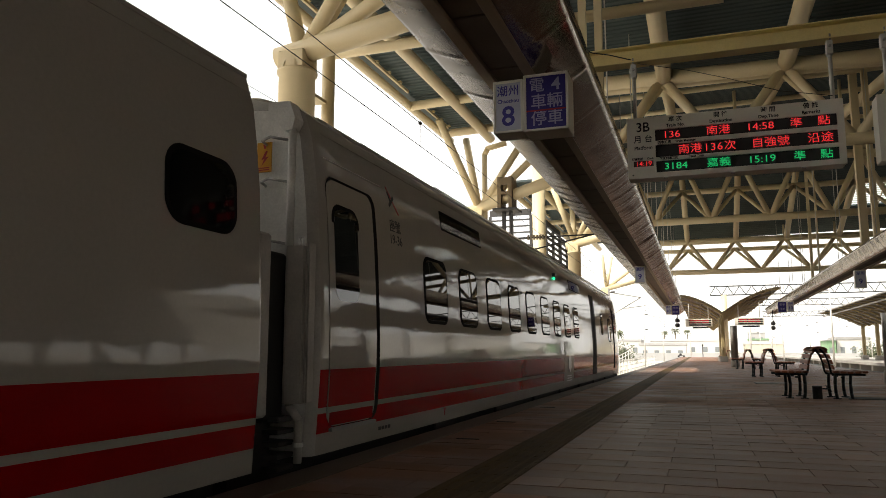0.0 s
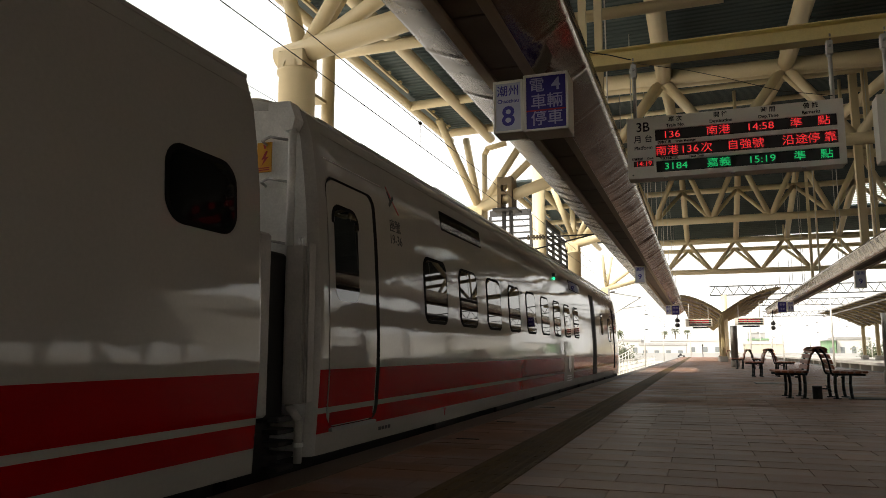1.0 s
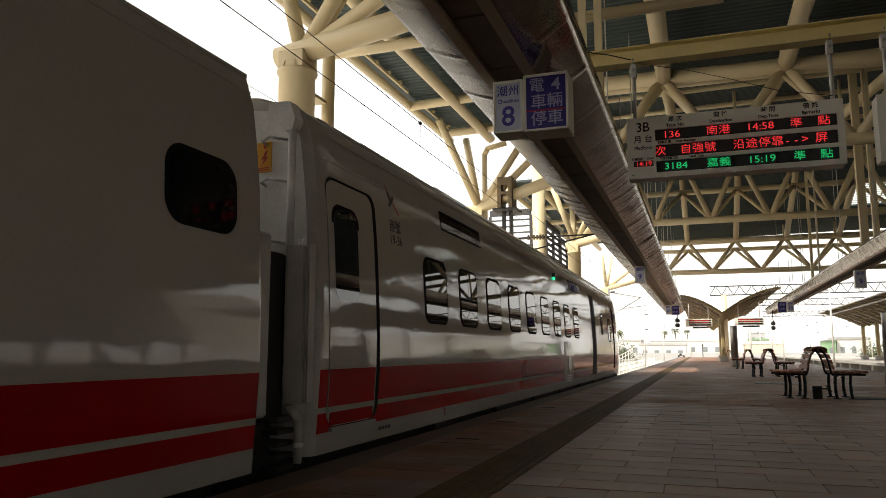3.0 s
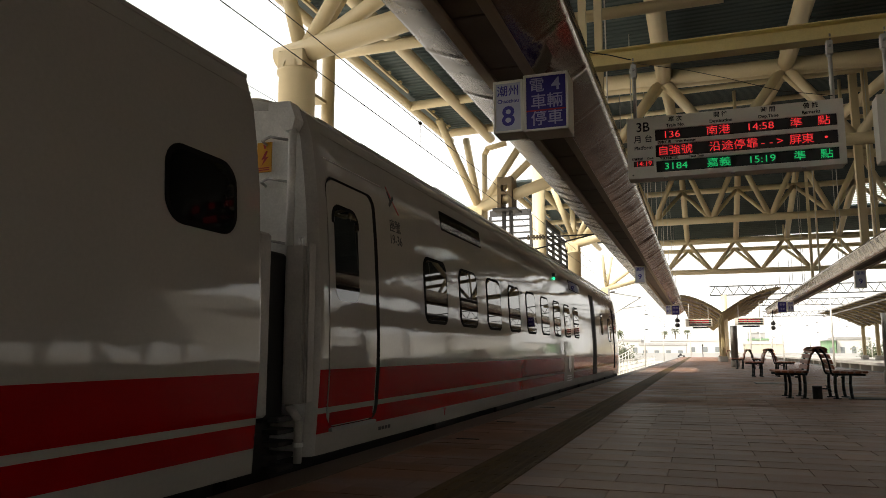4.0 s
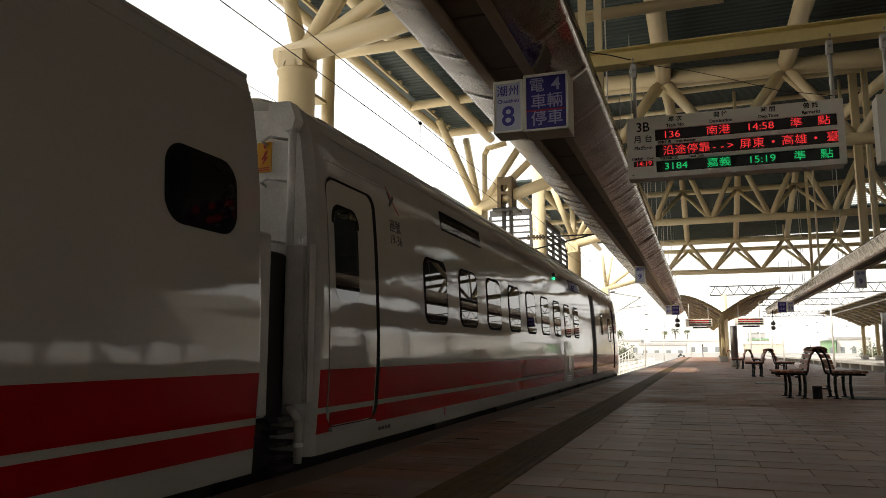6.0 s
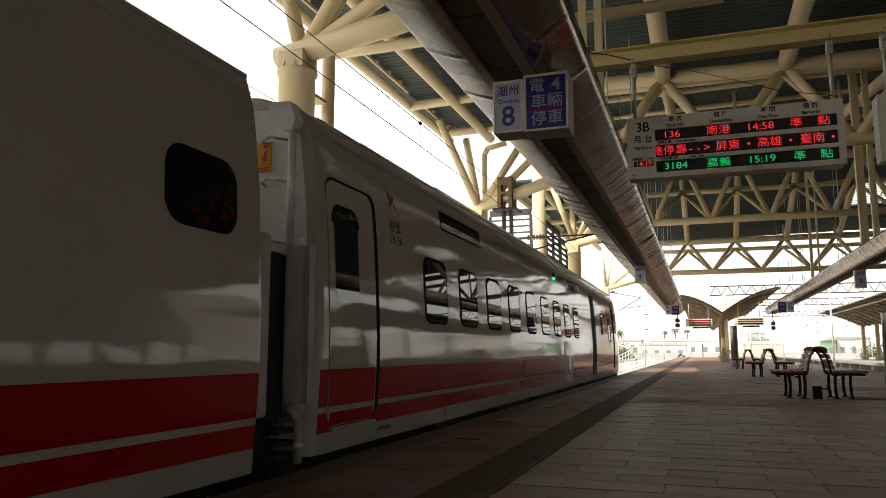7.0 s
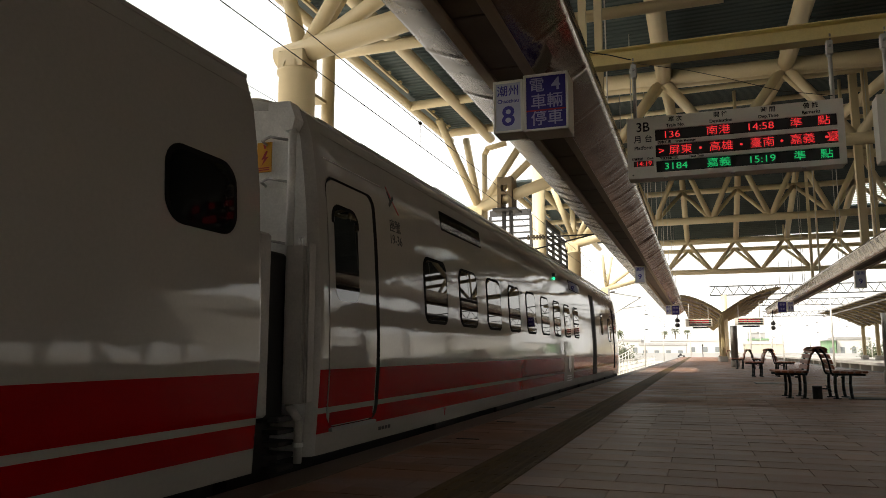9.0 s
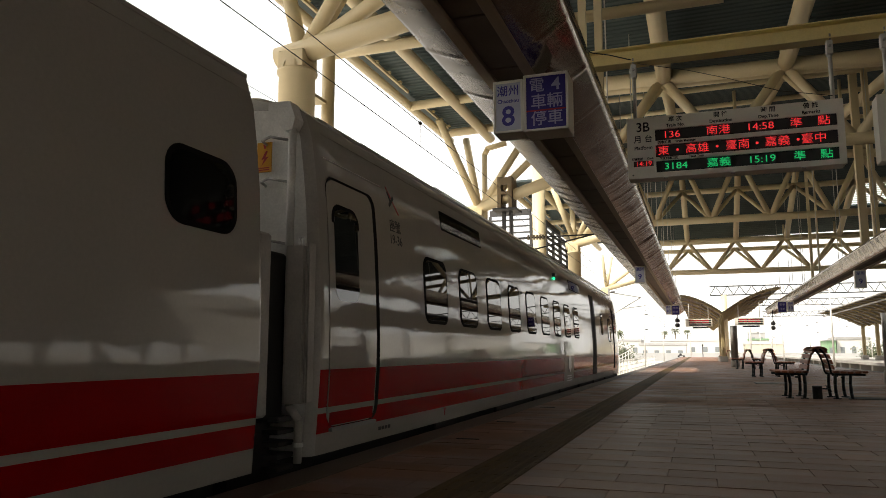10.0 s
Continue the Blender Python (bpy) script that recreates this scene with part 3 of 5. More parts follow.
for body, start in MESSAGE:
    g = lettering("led_character", body, 0.125, FACING, LED_RED, sign, thick=0.001, squeeze=1.08)
    glyphs.append((g, start))

other = thing("departure_board", "pale back part of a second hanging departure board", "sign")
board_shell(other, 1.965, 4.335, True)
hanger(2.09, SZ1, other)
hanger(4.23, SZ1, other)
for k, z in enumerate((3.06, 3.02)):
    boxed("lettering", 2.03, 2.06, FY - 0.001, FY + 0.001, z - 0.012, z + 0.012, INK, other)

cable = thing("sign_cable", "thin black cables slung along the beam to the board", "cable")
bm = bent(bmesh.new(), [(-1.30, 8.92, 4.62), (-1.12, 8.92, 4.50), (-0.9, 8.92, 4.44), (-0.65, 8.96, 4.36)], 0.007, 6)
part("strand", bm, WIRE, cable)
bm = bent(bmesh.new(), [(-0.62, 9.0, 4.33), (0.0, 9.0, 4.16), (0.45, 9.0, 4.0), (1.0, 9.0, 3.78), (1.54, 9.0, 3.66)], 0.004, 6)
part("strand", bm, WIRE, cable)


# ================= foil-wrapped cable troughs =================
def trough(xc, y0, y1, label, left_wrap, left_reach=0.43, left_lift=0.15):
    """A wide hanging trough: foil-wrapped flanks that rise outwards from a dark tray."""
    t = thing("cable_trough", label, "cable trough", group="cable troughs")
    for side in (-1, 1):
        bm = bmesh.new()
        steps = int((y1 - y0) / 0.05)
        prev = None
        for i in range(steps + 1):
            y = y0 + (y1 - y0) * i / steps
            row = []
            for k in range(11):
                u = k / 10
                x = 0.26 + (0.46 if side > 0 else left_reach) * u
                z = 3.60 + (0.29 if side > 0 else left_lift) * u ** 1.25
                w = noise.noise(Vector((u * 1.3 + xc * 7 + side * 3, y * 2.2, 0.0))) * 0.016
                w -= (0.4 - abs(noise.noise(Vector((u * 0.9 + side * 9, y * 3.6, xc))))) * (0.034 if side > 0 or left_wrap is FOIL else 0.014)
                w += noise.noise(Vector((u * 4.5, y * 13.0, xc + side))) * 0.005
                w *= min(1.0, max(0.10, (y - 7.5) / 9.0))
                seam = 0.010 * max(0.0, 1 - abs((y % 1.24) - 0.31) / 0.03) if y < 12.5 else 0.014 * max(0.0, 1 - abs((y % 0.62) - 0.31) / 0.05)
                row.append(bm.verts.new((xc + side * (x + seam * 0.6), y, z + w * (0.3 + 0.7 * math.sin(math.pi * u)) - seam)))
            row.append(bm.verts.new((xc + side * (0.735 if side > 0 else left_reach + 0.275), y, 4.02 if side > 0 else 3.60 + left_lift + 0.04)))
            row.append(bm.verts.new((xc + side * (0.60 if side > 0 else left_reach + 0.14), y, 4.10)))
            if prev:
                for a, b, c, d in zip(prev, prev[1:], row[1:], row):
                    f = bm.faces.new((a, b, c, d))
                    f.smooth = True
            prev = row
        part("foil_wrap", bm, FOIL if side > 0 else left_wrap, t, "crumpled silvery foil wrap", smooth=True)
    boxed("top_plate", xc - left_reach - 0.16, xc + 0.62, y0, y1, 4.085, 4.115, TRAY, t)
    boxed("tray", xc - 0.27, xc + 0.27, y0, y1, 3.64, 3.70, TRAY, t, label="dark brown cable tray")
    for s in (-1, 1):
        boxed("tray_trim", xc + s * 0.215 - 0.055, xc + s * 0.215 + 0.055, y0, y1, 3.585, 3.645, TRAY_TRIM, t, 0.006)
    y = y0 + 0.4
    while y < min(y1 - 1.2, 34):
        boxed("tray_cover", xc - 0.155, xc + 0.155, y, y + 1.16, 3.615, 3.642, TRAY, t, 0.006)
        y += 1.2
    y = y0 + 1.5
    while y < y1:
        for s in (-1, 1):
            piped("hanger_rod", (xc + s * 0.38, y, 4.11), (xc + s * 0.38, y, deck_z(xc, y)), 0.013 if y > 12 else 0.02, PIPE, t, 6)
        y += 5.4
    return t


left_trough = trough(-1.74, 0.5, 60.0, "long ceiling cable trough wrapped in crumpled silvery foil", FOIL_SHADED)
right_trough = trough(5.27, 0.5, 62.0, "long ceiling cable trough wrapped in crumpled silvery foil", FOIL, 0.16, 0.38)

for x in (-1.31, -1.10):
    boxed("drop_post", x - 0.05, x + 0.05, 9.45, 9.55, 4.115, 8.7, CREAM, left_trough)
for x, y, w in ((5.0, 37.2, 0.06), (5.05, 35.4, 0.04), (4.97, 25.6, 0.11), (4.97, 24.0, 0.08)):
    boxed("drop_post", x - w, x + w, y - w, y + w, 4.115, deck_z(x, y), CREAM, right_trough)


def sign_box(x, y, z0, w, h, d, han, eng, num, panel, ink, label, group="car stop signs", rule=False):
    t = thing("car_stop_sign", label, "sign", group=group)
    boxed("case", x, x + w, y, y + d, z0, z0 + h, BOARD, t, 0.012, "pale grey metal case", 2)
    m = 0.028 if w > 0.3 else 0.02
    boxed("panel", x + m, x + w - m, y - 0.004, y + 0.002, z0 + m, z0 + h - m, panel, t)
    for a, b, c, e in ((x, x + w, z0, z0 + m * 0.8), (x, x + w, z0 + h - m * 0.8, z0 + h), (x, x + m * 0.8, z0, z0 + h), (x + w - m * 0.8, x + w, z0, z0 + h)):
        boxed("rim", a, b, y - 0.014, y + 0.003, c, e, BOARD, t, 0.004)
    for body, dx, dz, size in han + eng + num:
        lettering("lettering", body, size, facing(x + w * dx, y - 0.0055, z0 + h * dz), ink, t, thick=0.001, bold=0.004 if body.isdigit() else 0.001)
    if rule:
        boxed("rule", x + m, x + w - m, y - 0.0075, y - 0.0065, z0 + h * 0.345, z0 + h * 0.37, RED_INK, t)
    return t


sign_box(-1.898, 7.05, 2.99, 0.311, 0.552, 0.28, [("潮州", 0.5, 0.79, 0.118)], [("Chaozhou", 0.5, 0.605, 0.054)], [("8", 0.5, 0.30, 0.29)], LILAC, BLUE_INK, "pale lilac platform sign with a violet number 8")
sign_box(-1.582, 7.05, 2.98, 0.455, 0.594, 0.32, [("電", 0.3, 0.79, 0.16), ("4", 0.73, 0.79, 0.175), ("車輛", 0.52, 0.50, 0.165), ("停車", 0.52, 0.205, 0.165)], [], [], BLUE_PANEL, LILAC_INK, "violet platform sign with pale lettering under the cable trough", rule=True)
for x, y, num in ((-1.95, 25.0, "9"), (-1.93, 47.4, "10")):
    sign_box(x, y, 3.02, 0.33, 0.56, 0.2, [("潮州", 0.5, 0.80, 0.13)], [], [(num, 0.5, 0.36, 0.25)], LILAC, BLUE_INK, "small pale platform number sign under the trough")
sign_box(-1.57, 47.4, 2.98, 0.46, 0.60, 0.2, [("電車", 0.5, 0.7, 0.15), ("停車", 0.5, 0.3, 0.15)], [], [], BLUE_PANEL, LILAC_INK, "violet platform sign with pale lettering under the cable trough")
sign_box(5.11, 28.4, 2.93, 0.36, 0.62, 0.2, [("潮州", 0.5, 0.80, 0.13)], [], [("9", 0.5, 0.36, 0.25)], LILAC, BLUE_INK, "small pale platform number sign under the trough")
sign_box(4.25, 45.8, 2.96, 0.47, 0.62, 0.2, [("電車", 0.5, 0.7, 0.15), ("停車", 0.5, 0.3, 0.15)], [], [], BLUE_PANEL, LILAC_INK, "violet platform sign with pale lettering under the cable trough")
sign_box(4.75, 45.8, 2.99, 0.34, 0.58, 0.2, [("潮州", 0.5, 0.80, 0.13)], [], [("10", 0.5, 0.36, 0.25)], LILAC, BLUE_INK, "small pale platform number sign under the trough")


# ================= the train =================
AXIS = -4.15
SIDE = [(-2.727, 0.03), (-2.725, 0.06), (-2.720, 0.185), (-2.711, 0.332), (-2.709, 0.376), (-2.694, 0.66), (-2.696, 1.024), (-2.715, 1.434),
        (-2.742, 1.894), (-2.778, 2.21), (-2.814, 2.454), (-2.878, 2.663), (-2.963, 2.745), (-3.33, 2.90), (-3.70, 2.97), (AXIS, 3.0)]


def side_x(z):
    for (xa, za), (xb, zb) in zip(SIDE, SIDE[1:]):
        if z <= zb:
            return xa + (xb - xa) * (z - za) / (zb - za)
    return AXIS


def car_body(t, y0, y1, nose=0.0, dusty=False):
    """The skin of a car: the side's section, mirrored, pushed along the track, with rounded ends."""
    fine = []
    for (xa, za), (xb, zb) in zip(SIDE, SIDE[1:]):
        k = 3 if zb - za > 0.2 else 1
        fine += [(xa + (xb - xa) * i / k, za + (zb - za) * i / k) for i in range(k)]
    fine.append(SIDE[-1])
    ring = fine + [(2 * AXIS - x, z) for x, z in fine[-2::-1]]
    bm = bmesh.new()
    # along the track: place, width, height of the roof's crown
    stations = [(y0, 0.955, 0.25), (y0 + 0.03, 0.982, 0.45), (y0 + 0.085, 0.998, 0.7), (y0 + 0.14, 1.0, 0.85), (y0 + 1.2, 1.0, 0.9), (y0 + 2.4, 1.0, 1.0)] if dusty else [(y0, 0.985, 1.0), (y0 + 0.05, 1.0, 1.0)]
    if nose:
        stations += [(y1 - nose, 1.0, 1.0), (y1 - nose * 0.5, 0.985, 0.9), (y1 - nose * 0.2, 0.94, 0.6), (y1, 0.86, 0.1)]
    else:
        stations += [(y1 - 0.03, 1.0, 1.0), (y1 - 0.012, 0.999, 1.0), (y1, 0.995, 0.99)]
    rows = []
    for y, s, crown in stations:
        rows.append([bm.verts.new((AXIS + (x - AXIS) * s, y, z if z < 2.66 else 2.66 + (z - 2.66) * crown)) for x, z in ring])
    for k, (a, b) in enumerate(zip(rows, rows[1:])):
        for i in range(len(ring) - 1):
            f = bm.faces.new((a[i], a[i + 1], b[i + 1], b[i]))
            f.smooth = True
            zm = (ring[i][1] + ring[i + 1][1]) / 2
            red = 0.185 < zm < 0.66 and not 0.332 < zm < 0.376
            f.material_index = 2 if dusty and k < 2 else 1 if red else 0
    body = part("body", bm, [WHITE, RED, CORNER], t, "white body shell with red bands, glossy paint")
    for y, d, crown in ((y0 + 0.005, 1, 0.25 if dusty else 1.0), (y1 - 0.005, -1, 0.1 if nose else 0.96)):
        s = (0.86 if nose and d < 0 else 0.957 if dusty else 0.984)
        bm = bmesh.new()
        bm.faces.new([bm.verts.new((AXIS + (x - AXIS) * s, y, z if z < 2.66 else 2.66 + (z - 2.66) * crown)) for x, z in ring])
        e = bmesh.ops.extrude_face_region(bm, geom=bm.faces[:])
        for v in e["geom"]:
            if isinstance(v, bmesh.types.BMVert):
                v.co.y += 0.05 * d
        part("end_wall", bm, GREY_END, t, "grey painted end wall")
    boxed("underframe", 2 * AXIS + 2.84, -2.84, y0 + 0.25, y1 - 0.25, -0.75, 0.02, UNDER, t)
    for yy in (y0 + 2.6, y1 - 2.6):
        for dy in (-1.05, 1.05):
            for dx in (-0.534, 0.534):
                bm = tube(bmesh.new(), (AXIS + dx - 0.06, yy + dy, -0.41), (AXIS + dx + 0.06, yy + dy, -0.41), 0.41, 24)
                part("wheel", bm, RAIL, t)
    return body


def side_panel(t, name, y0, y1, z0, z1, r, material, proud=0.006, label="", n=6, back=0.012):
    """A rounded panel that follows the curve of the car's side."""
    zs = []
    for i in range(n + 1):
        zs.append(z0 + r - r * math.cos(math.pi / 2 * i / n))
    mid = 6
    zs += [z0 + r + (z1 - z0 - 2 * r) * i / mid for i in range(1, mid)]
    for i in range(n + 1):
        zs.append(z1 - r + r * math.sin(math.pi / 2 * i / n))
    bm = bmesh.new()
    prev = None
    for z in zs:
        dz = max(z0 + r - z, z - (z1 - r), 0.0)
        inset = r - math.sqrt(max(r * r - dz * dz, 0.0))
        x = side_x(z)
        row = [bm.verts.new((x - back, y0 + inset, z)), bm.verts.new((x + proud, y0 + inset, z)), bm.verts.new((x + proud, y1 - inset, z)), bm.verts.new((x - back, y1 - inset, z))]
        if prev:
            for k in range(3):
                bm.faces.new((prev[k], prev[k + 1], row[k + 1], row[k]))
        else:
            bm.faces.new(row)
        prev = row
    bm.faces.new(prev[::-1])
    return part(name, bm, material, t, label)


def window(t, y0, y1, z0, z1, r, name="window", pane=None):
    w = side_panel(t, name, y0 - 0.035, y1 + 0.035, z0 - 0.035, z1 + 0.035, r + 0.035, RUBBER, 0.006, "black rubber window seal")
    side_panel(w, "pane", y0, y1, z0, z1, r, pane or GLASS, 0.0095, "dark reflecting glass")
    return w


def side_words(t, body, size, y, z, material=INK):
    up = Matrix.Rotation(radians(90), 4, 'Z') @ FACING
    tilt = Matrix.Rotation(-math.atan2(side_x(z - 0.1) - side_x(z + 0.1), 0.2), 4, 'Y')
    return lettering("lettering", body, size, Matrix.Translation((side_x(z) + 0.004, y, z)) @ tilt @ up, material, t, thick=0.001)


car_a = thing("railway_carriage", "white carriage with red bands and one dark window", "train", group="carriages")
car_body(car_a, -15.8, 4.163)
window(car_a, 3.255, 3.85, 1.54, 1.94, 0.115, pane=GLASS_MUTED)
for k in range(8):
    window(car_a, 0.6 - k * 1.9, 1.35 - k * 1.9, 1.12, 1.77, 0.1)

car_b = thing("railway_carriage", "white carriage with red bands, long window row and plug door", "train", group="carriages")
car_body(car_b, 4.885, 27.4, 1.6, True)
Y1 = 4.885
# plug door with seal, window, sill
door = side_panel(car_b, "door_seal", 5.10, 6.045, 0.218, 2.20, 0.13, RUBBER, 0.004, "black rubber door seal")
leaf = side_panel(door, "door_leaf", 5.10, 5.965, 0.225, 2.175, 0.12, WHITE, 0.0075, "white plug door leaf")
side_panel(door, "door_band", 5.11, 5.955, 0.376, 0.66, 0.01, RED, 0.0085)
side_panel(door, "door_band", 5.14, 5.935, 0.232, 0.332, 0.01, RED, 0.0085)
window(door, 5.20, 5.63, 1.195, 1.95, 0.10)
bm = prism(bmesh.new(), rounded(5.16, 5.98, 0.185, 0.215, 0.012, 3), 'x', -2.735, -2.690)
part("door_sill", bm, STEEL, door, "steel door sill")
for k in range(9):
    window(car_b, 7.25 + 1.211 * k, 7.25 + 1.211 * k + 0.68, 1.122, 1.767, 0.105)
for k in (1, 8):
    y = 7.25 + 1.211 * k
    side_panel(car_b, "window_bar", y, y + 0.68, 1.40, 1.435, 0.012, RUBBER, 0.013)
for y0, y1 in ((7.94, 9.54), (16.75, 18.3)):
    d = side_panel(car_b, "display_seal", y0 - 0.02, y1 + 0.02, 2.185, 2.415, 0.02, RUBBER, 0.005)
    side_panel(d, "display_pane", y0, y1, 2.20, 2.395, 0.015, GLASS, 0.008, "dark destination display glass")
side_panel(car_b, "doorway", 19.9, 20.65, 0.20, 2.30, 0.05, UNDER, 0.005, "dark open doorway")
window(car_b, 21.9, 22.3, 1.3, 1.85, 0.09)
window(car_b, 23.6, 24.3, 1.12, 1.77, 0.09)
side_panel(car_b, "cab_door", 24.9, 25.25, 0.25, 2.2, 0.05, RUBBER, 0.005)
side_panel(car_b, "badge_field", 15.55, 16.75, 0.12, 1.0, 0.03, WHITE, 0.005, "pale badge field over the red bands")
shield = bmesh.new()
prism(shield, [(16.0, 0.70), (16.3, 0.70), (16.33, 0.45), (16.15, 0.34), (15.97, 0.45)], 'x', -2.70, -2.684)
part("badge", shield, STEEL, car_b, "grey shield badge")
for k in range(3):
    side_panel(car_b, "badge_bar", 15.9, 16.45, 0.16 + 0.05 * k, 0.18 + 0.05 * k, 0.005, STEEL, 0.009)
bm = bmesh.new()
bmesh.ops.create_uvsphere(bm, u_segments=14, v_segments=10, radius=0.028, matrix=Matrix.Translation((-2.768, 14.88, 2.265)))
lamp = part("door_lamp", bm, LAMP_GREEN, car_b, "lit green door lamp", smooth=True)
boxed("lamp_hood", -2.84, -2.735, 14.83, 14.93, 2.30, 2.37, DARK, lamp, 0.01)
side_words(car_b, "座號", 0.135, 6.50, 1.985)
side_words(car_b, "19-36", 0.135, 6.50, 1.855)
# no-smoking style mark, plain strokes
for pts, m in (([(6.33, 2.36), (6.36, 2.36), (6.62, 2.13), (6.60, 2.12)], RED_INK), ([(6.38, 2.20), (6.40, 2.17), (6.52, 2.27), (6.50, 2.30)], INK), ([(6.36, 2.31), (6.38, 2.33), (6.45, 2.22), (6.43, 2.21)], INK)):
    bm = prism(bmesh.new(), pts, 'x', -0.001, 0.001)
    bmesh.ops.translate(bm, vec=(side_x(2.24) + 0.008, 0, 0), verts=bm.verts[:])
    for v in bm.verts:
        v.co.x += side_x(v.co.z) - side_x(2.24)
    part("mark", bm, m, car_b)
for k in range(4):
    side_panel(car_b, "stencil", 6.10 + 0.07 * k, 6.15 + 0.07 * k, 0.105, 0.135, 0.004, INK, 0.003)
part("red_mark", prism(bmesh.new(), [(7.86, 0.175), (7.92, 0.175), (7.885, 0.095)], 'x', -2.7205, -2.7165), RED_INK, car_b)
# rain strip and roof gear
bm = bmesh.new()
for k in range(8):
    tube(bm, (side_x(2.33) + 0.004, 5.10 + 0.14 * k, 2.335), (side_x(2.33) + 0.004, 5.10 + 0.14 * (k + 1), 2.335), 0.006, 6)
part("rain_strip", bm, GREY_END, car_b)
bm = prism(bmesh.new(), [(-3.04, 2.75), (-3.20, 2.90), (-3.36, 3.02), (-3.60, 3.08), (-4.7, 3.08), (-5.2, 2.75)], 'y', 7.0, 9.45)
part("roof_fairing", bm, UNDER, car_b, "black roof equipment fairing")
bm = prism(bmesh.new(), [(-3.08, 2.76), (-3.22, 2.93), (-3.45, 3.10), (-4.7, 3.12), (-5.1, 2.8)], 'y', 9.6, 25.0)
part("roof_fairing", bm, GREY_END, car_b, "grey roof fairing")
for k in range(7):
    boxed("skirt_step", -2.76, -2.722, 7.6 + 2.5 * k, 8.1 + 2.5 * k, -0.06, 0.035, UNDER, car_b, 0.01)
# corner and end-wall fittings that face the gap
bm = bmesh.new()
prism(bm, [(-2.955, 2.48), (-2.885, 2.49), (-2.865, 2.58), (-2.915, 2.715), (-3.105, 2.725), (-3.105, 2.66)], 'y', Y1 - 0.10, Y1 + 0.03)
part("cowl", bm, GREY_END, car_b, "grey sheet-metal gutter cowl")
smooth_tubes(part("drain_pipe", tube(bmesh.new(), (-2.905, Y1 - 0.06, 1.5), (-2.905, Y1 - 0.06, 2.5), 0.031, 14), GREY_END, car_b, "grey painted drain pipe"))
bm = bent(bmesh.new(), [(-2.86, Y1 - 0.08, 0.50), (-2.86, Y1 - 0.08, 0.40), (-2.775, Y1 - 0.085, 0.30), (-2.775, Y1 - 0.085, 0.0)], 0.030, 14)
smooth_tubes(part("drain_pipe", bm, COVER, car_b, "grey painted drain pipe"))
bm = lathe(bmesh.new(), [(0.040, -0.015), (0.040, 0.015)], 14, (-2.775, Y1 - 0.085, 0.13))
part("pipe_clamp", bm, GREY_END, car_b)
bm = prism(bmesh.new(), [(-2.872, Y1 - 0.15), (-2.745, Y1 - 0.13), (-2.745, Y1 - 0.05), (-2.872, Y1 - 0.05)], 'z', 0.42, 1.575)
part("cover_panel", bm, COVER, car_b)
for x in (-2.732, -2.712):
    boxed("cover_strip", x - 0.008, x + 0.008, Y1 - 0.10, Y1 - 0.01, 0.43, 1.60, COVER, car_b, 0.004)
bm = bent(bmesh.new(), [(-2.80, Y1 - 0.09, 1.575), (-2.80, Y1 - 0.09, 1.64), (-2.77, Y1 - 0.09, 1.64), (-2.77, Y1 - 0.09, 1.58)], 0.007, 6)
part("latch", bm, STEEL, car_b)
for z in (2.10, 2.43, 1.62):
    bm = bent(bmesh.new(), [(-3.17, Y1, z - 0.02), (-3.17, Y1 - 0.07, z), (-3.08, Y1 - 0.10, z + 0.015), (-2.94, Y1 - 0.07, z - 0.015)], 0.011, 8)
    part("grab_rail", bm, STEEL, car_b, smooth=True)
sheet = boxed("warning_sheet", -3.255, -3.125, Y1 - 0.006, Y1 + 0.008, 2.195, 2.435, YELLOW, car_b, label="yellow high-voltage warning sheet")
bm = prism(bmesh.new(), [(-3.175, 2.365), (-3.212, 2.295), (-3.185, 2.302), (-3.212, 2.245), (-3.150, 2.318), (-3.178, 2.312), (-3.158, 2.36)], 'y', Y1 - 0.0085, Y1 - 0.0065)
part("bolt_mark", bm, RED_INK, sheet)
bm = prism(bmesh.new(), [(-3.205, 2.405), (-3.185, 2.427), (-3.165, 2.405), (-3.177, 2.405), (-3.177, 2.385), (-3.193, 2.385), (-3.193, 2.405)], 'y', Y1 - 0.0085, Y1 - 0.0065)
part("arrow_mark", bm, RED_INK, sheet)
for z in (2.228, 2.212):
    boxed("caption_bar", -3.24, -3.14, Y1 - 0.0085, Y1 - 0.0065, z - 0.004, z + 0.004, RED_INK, sheet)
# roof lips and seams along both carriages
for car, ya, yb in ((car_a, -15.7, 4.155), (car_b, 5.15, 25.6)):
    boxed("roof_lip", -2.915, -2.872, ya, yb, 2.658, 2.694, WHITE, car, 0.006, "raised roof lip")
    side_panel(car, "roof_seam", ya, yb, 2.548, 2.562, 0.004, WHITE, 0.004)
    for x, z in ((-3.06, 2.792), (-3.20, 2.851)):
        piped("roof_seam", (x, ya, z), (x, yb, z), 0.010, WHITE, car, 8)
# gangway between the carriages
gang = thing("gangway_bellows", "dark folded rubber gangway between the carriages", "bellows")
for k in range(9):
    y = 4.19 + 0.08 * k
    boxed("fold", -5.1, -3.19, y, y + 0.045, 0.05, 1.62 if k % 2 else 1.58, UNDER, gang, 0.01)
# added black block keeps the gap beside the bellows dark
boxed("gap_filler", -3.20, -2.90, 4.52, 4.79, 0.30, 1.52, UNDER, gang, 0.02, "black block added to darken the gap")
boxed("step_frame", -3.42, -2.95, 4.20, 4.70, -0.60, 0.30, UNDER, gang)
for k in range(5):
    boxed("step_slat", -3.40, -2.82, 4.60, 4.82, 0.30 - 0.085 * k, 0.335 - 0.085 * k, DARK_STEEL, gang, 0.006)
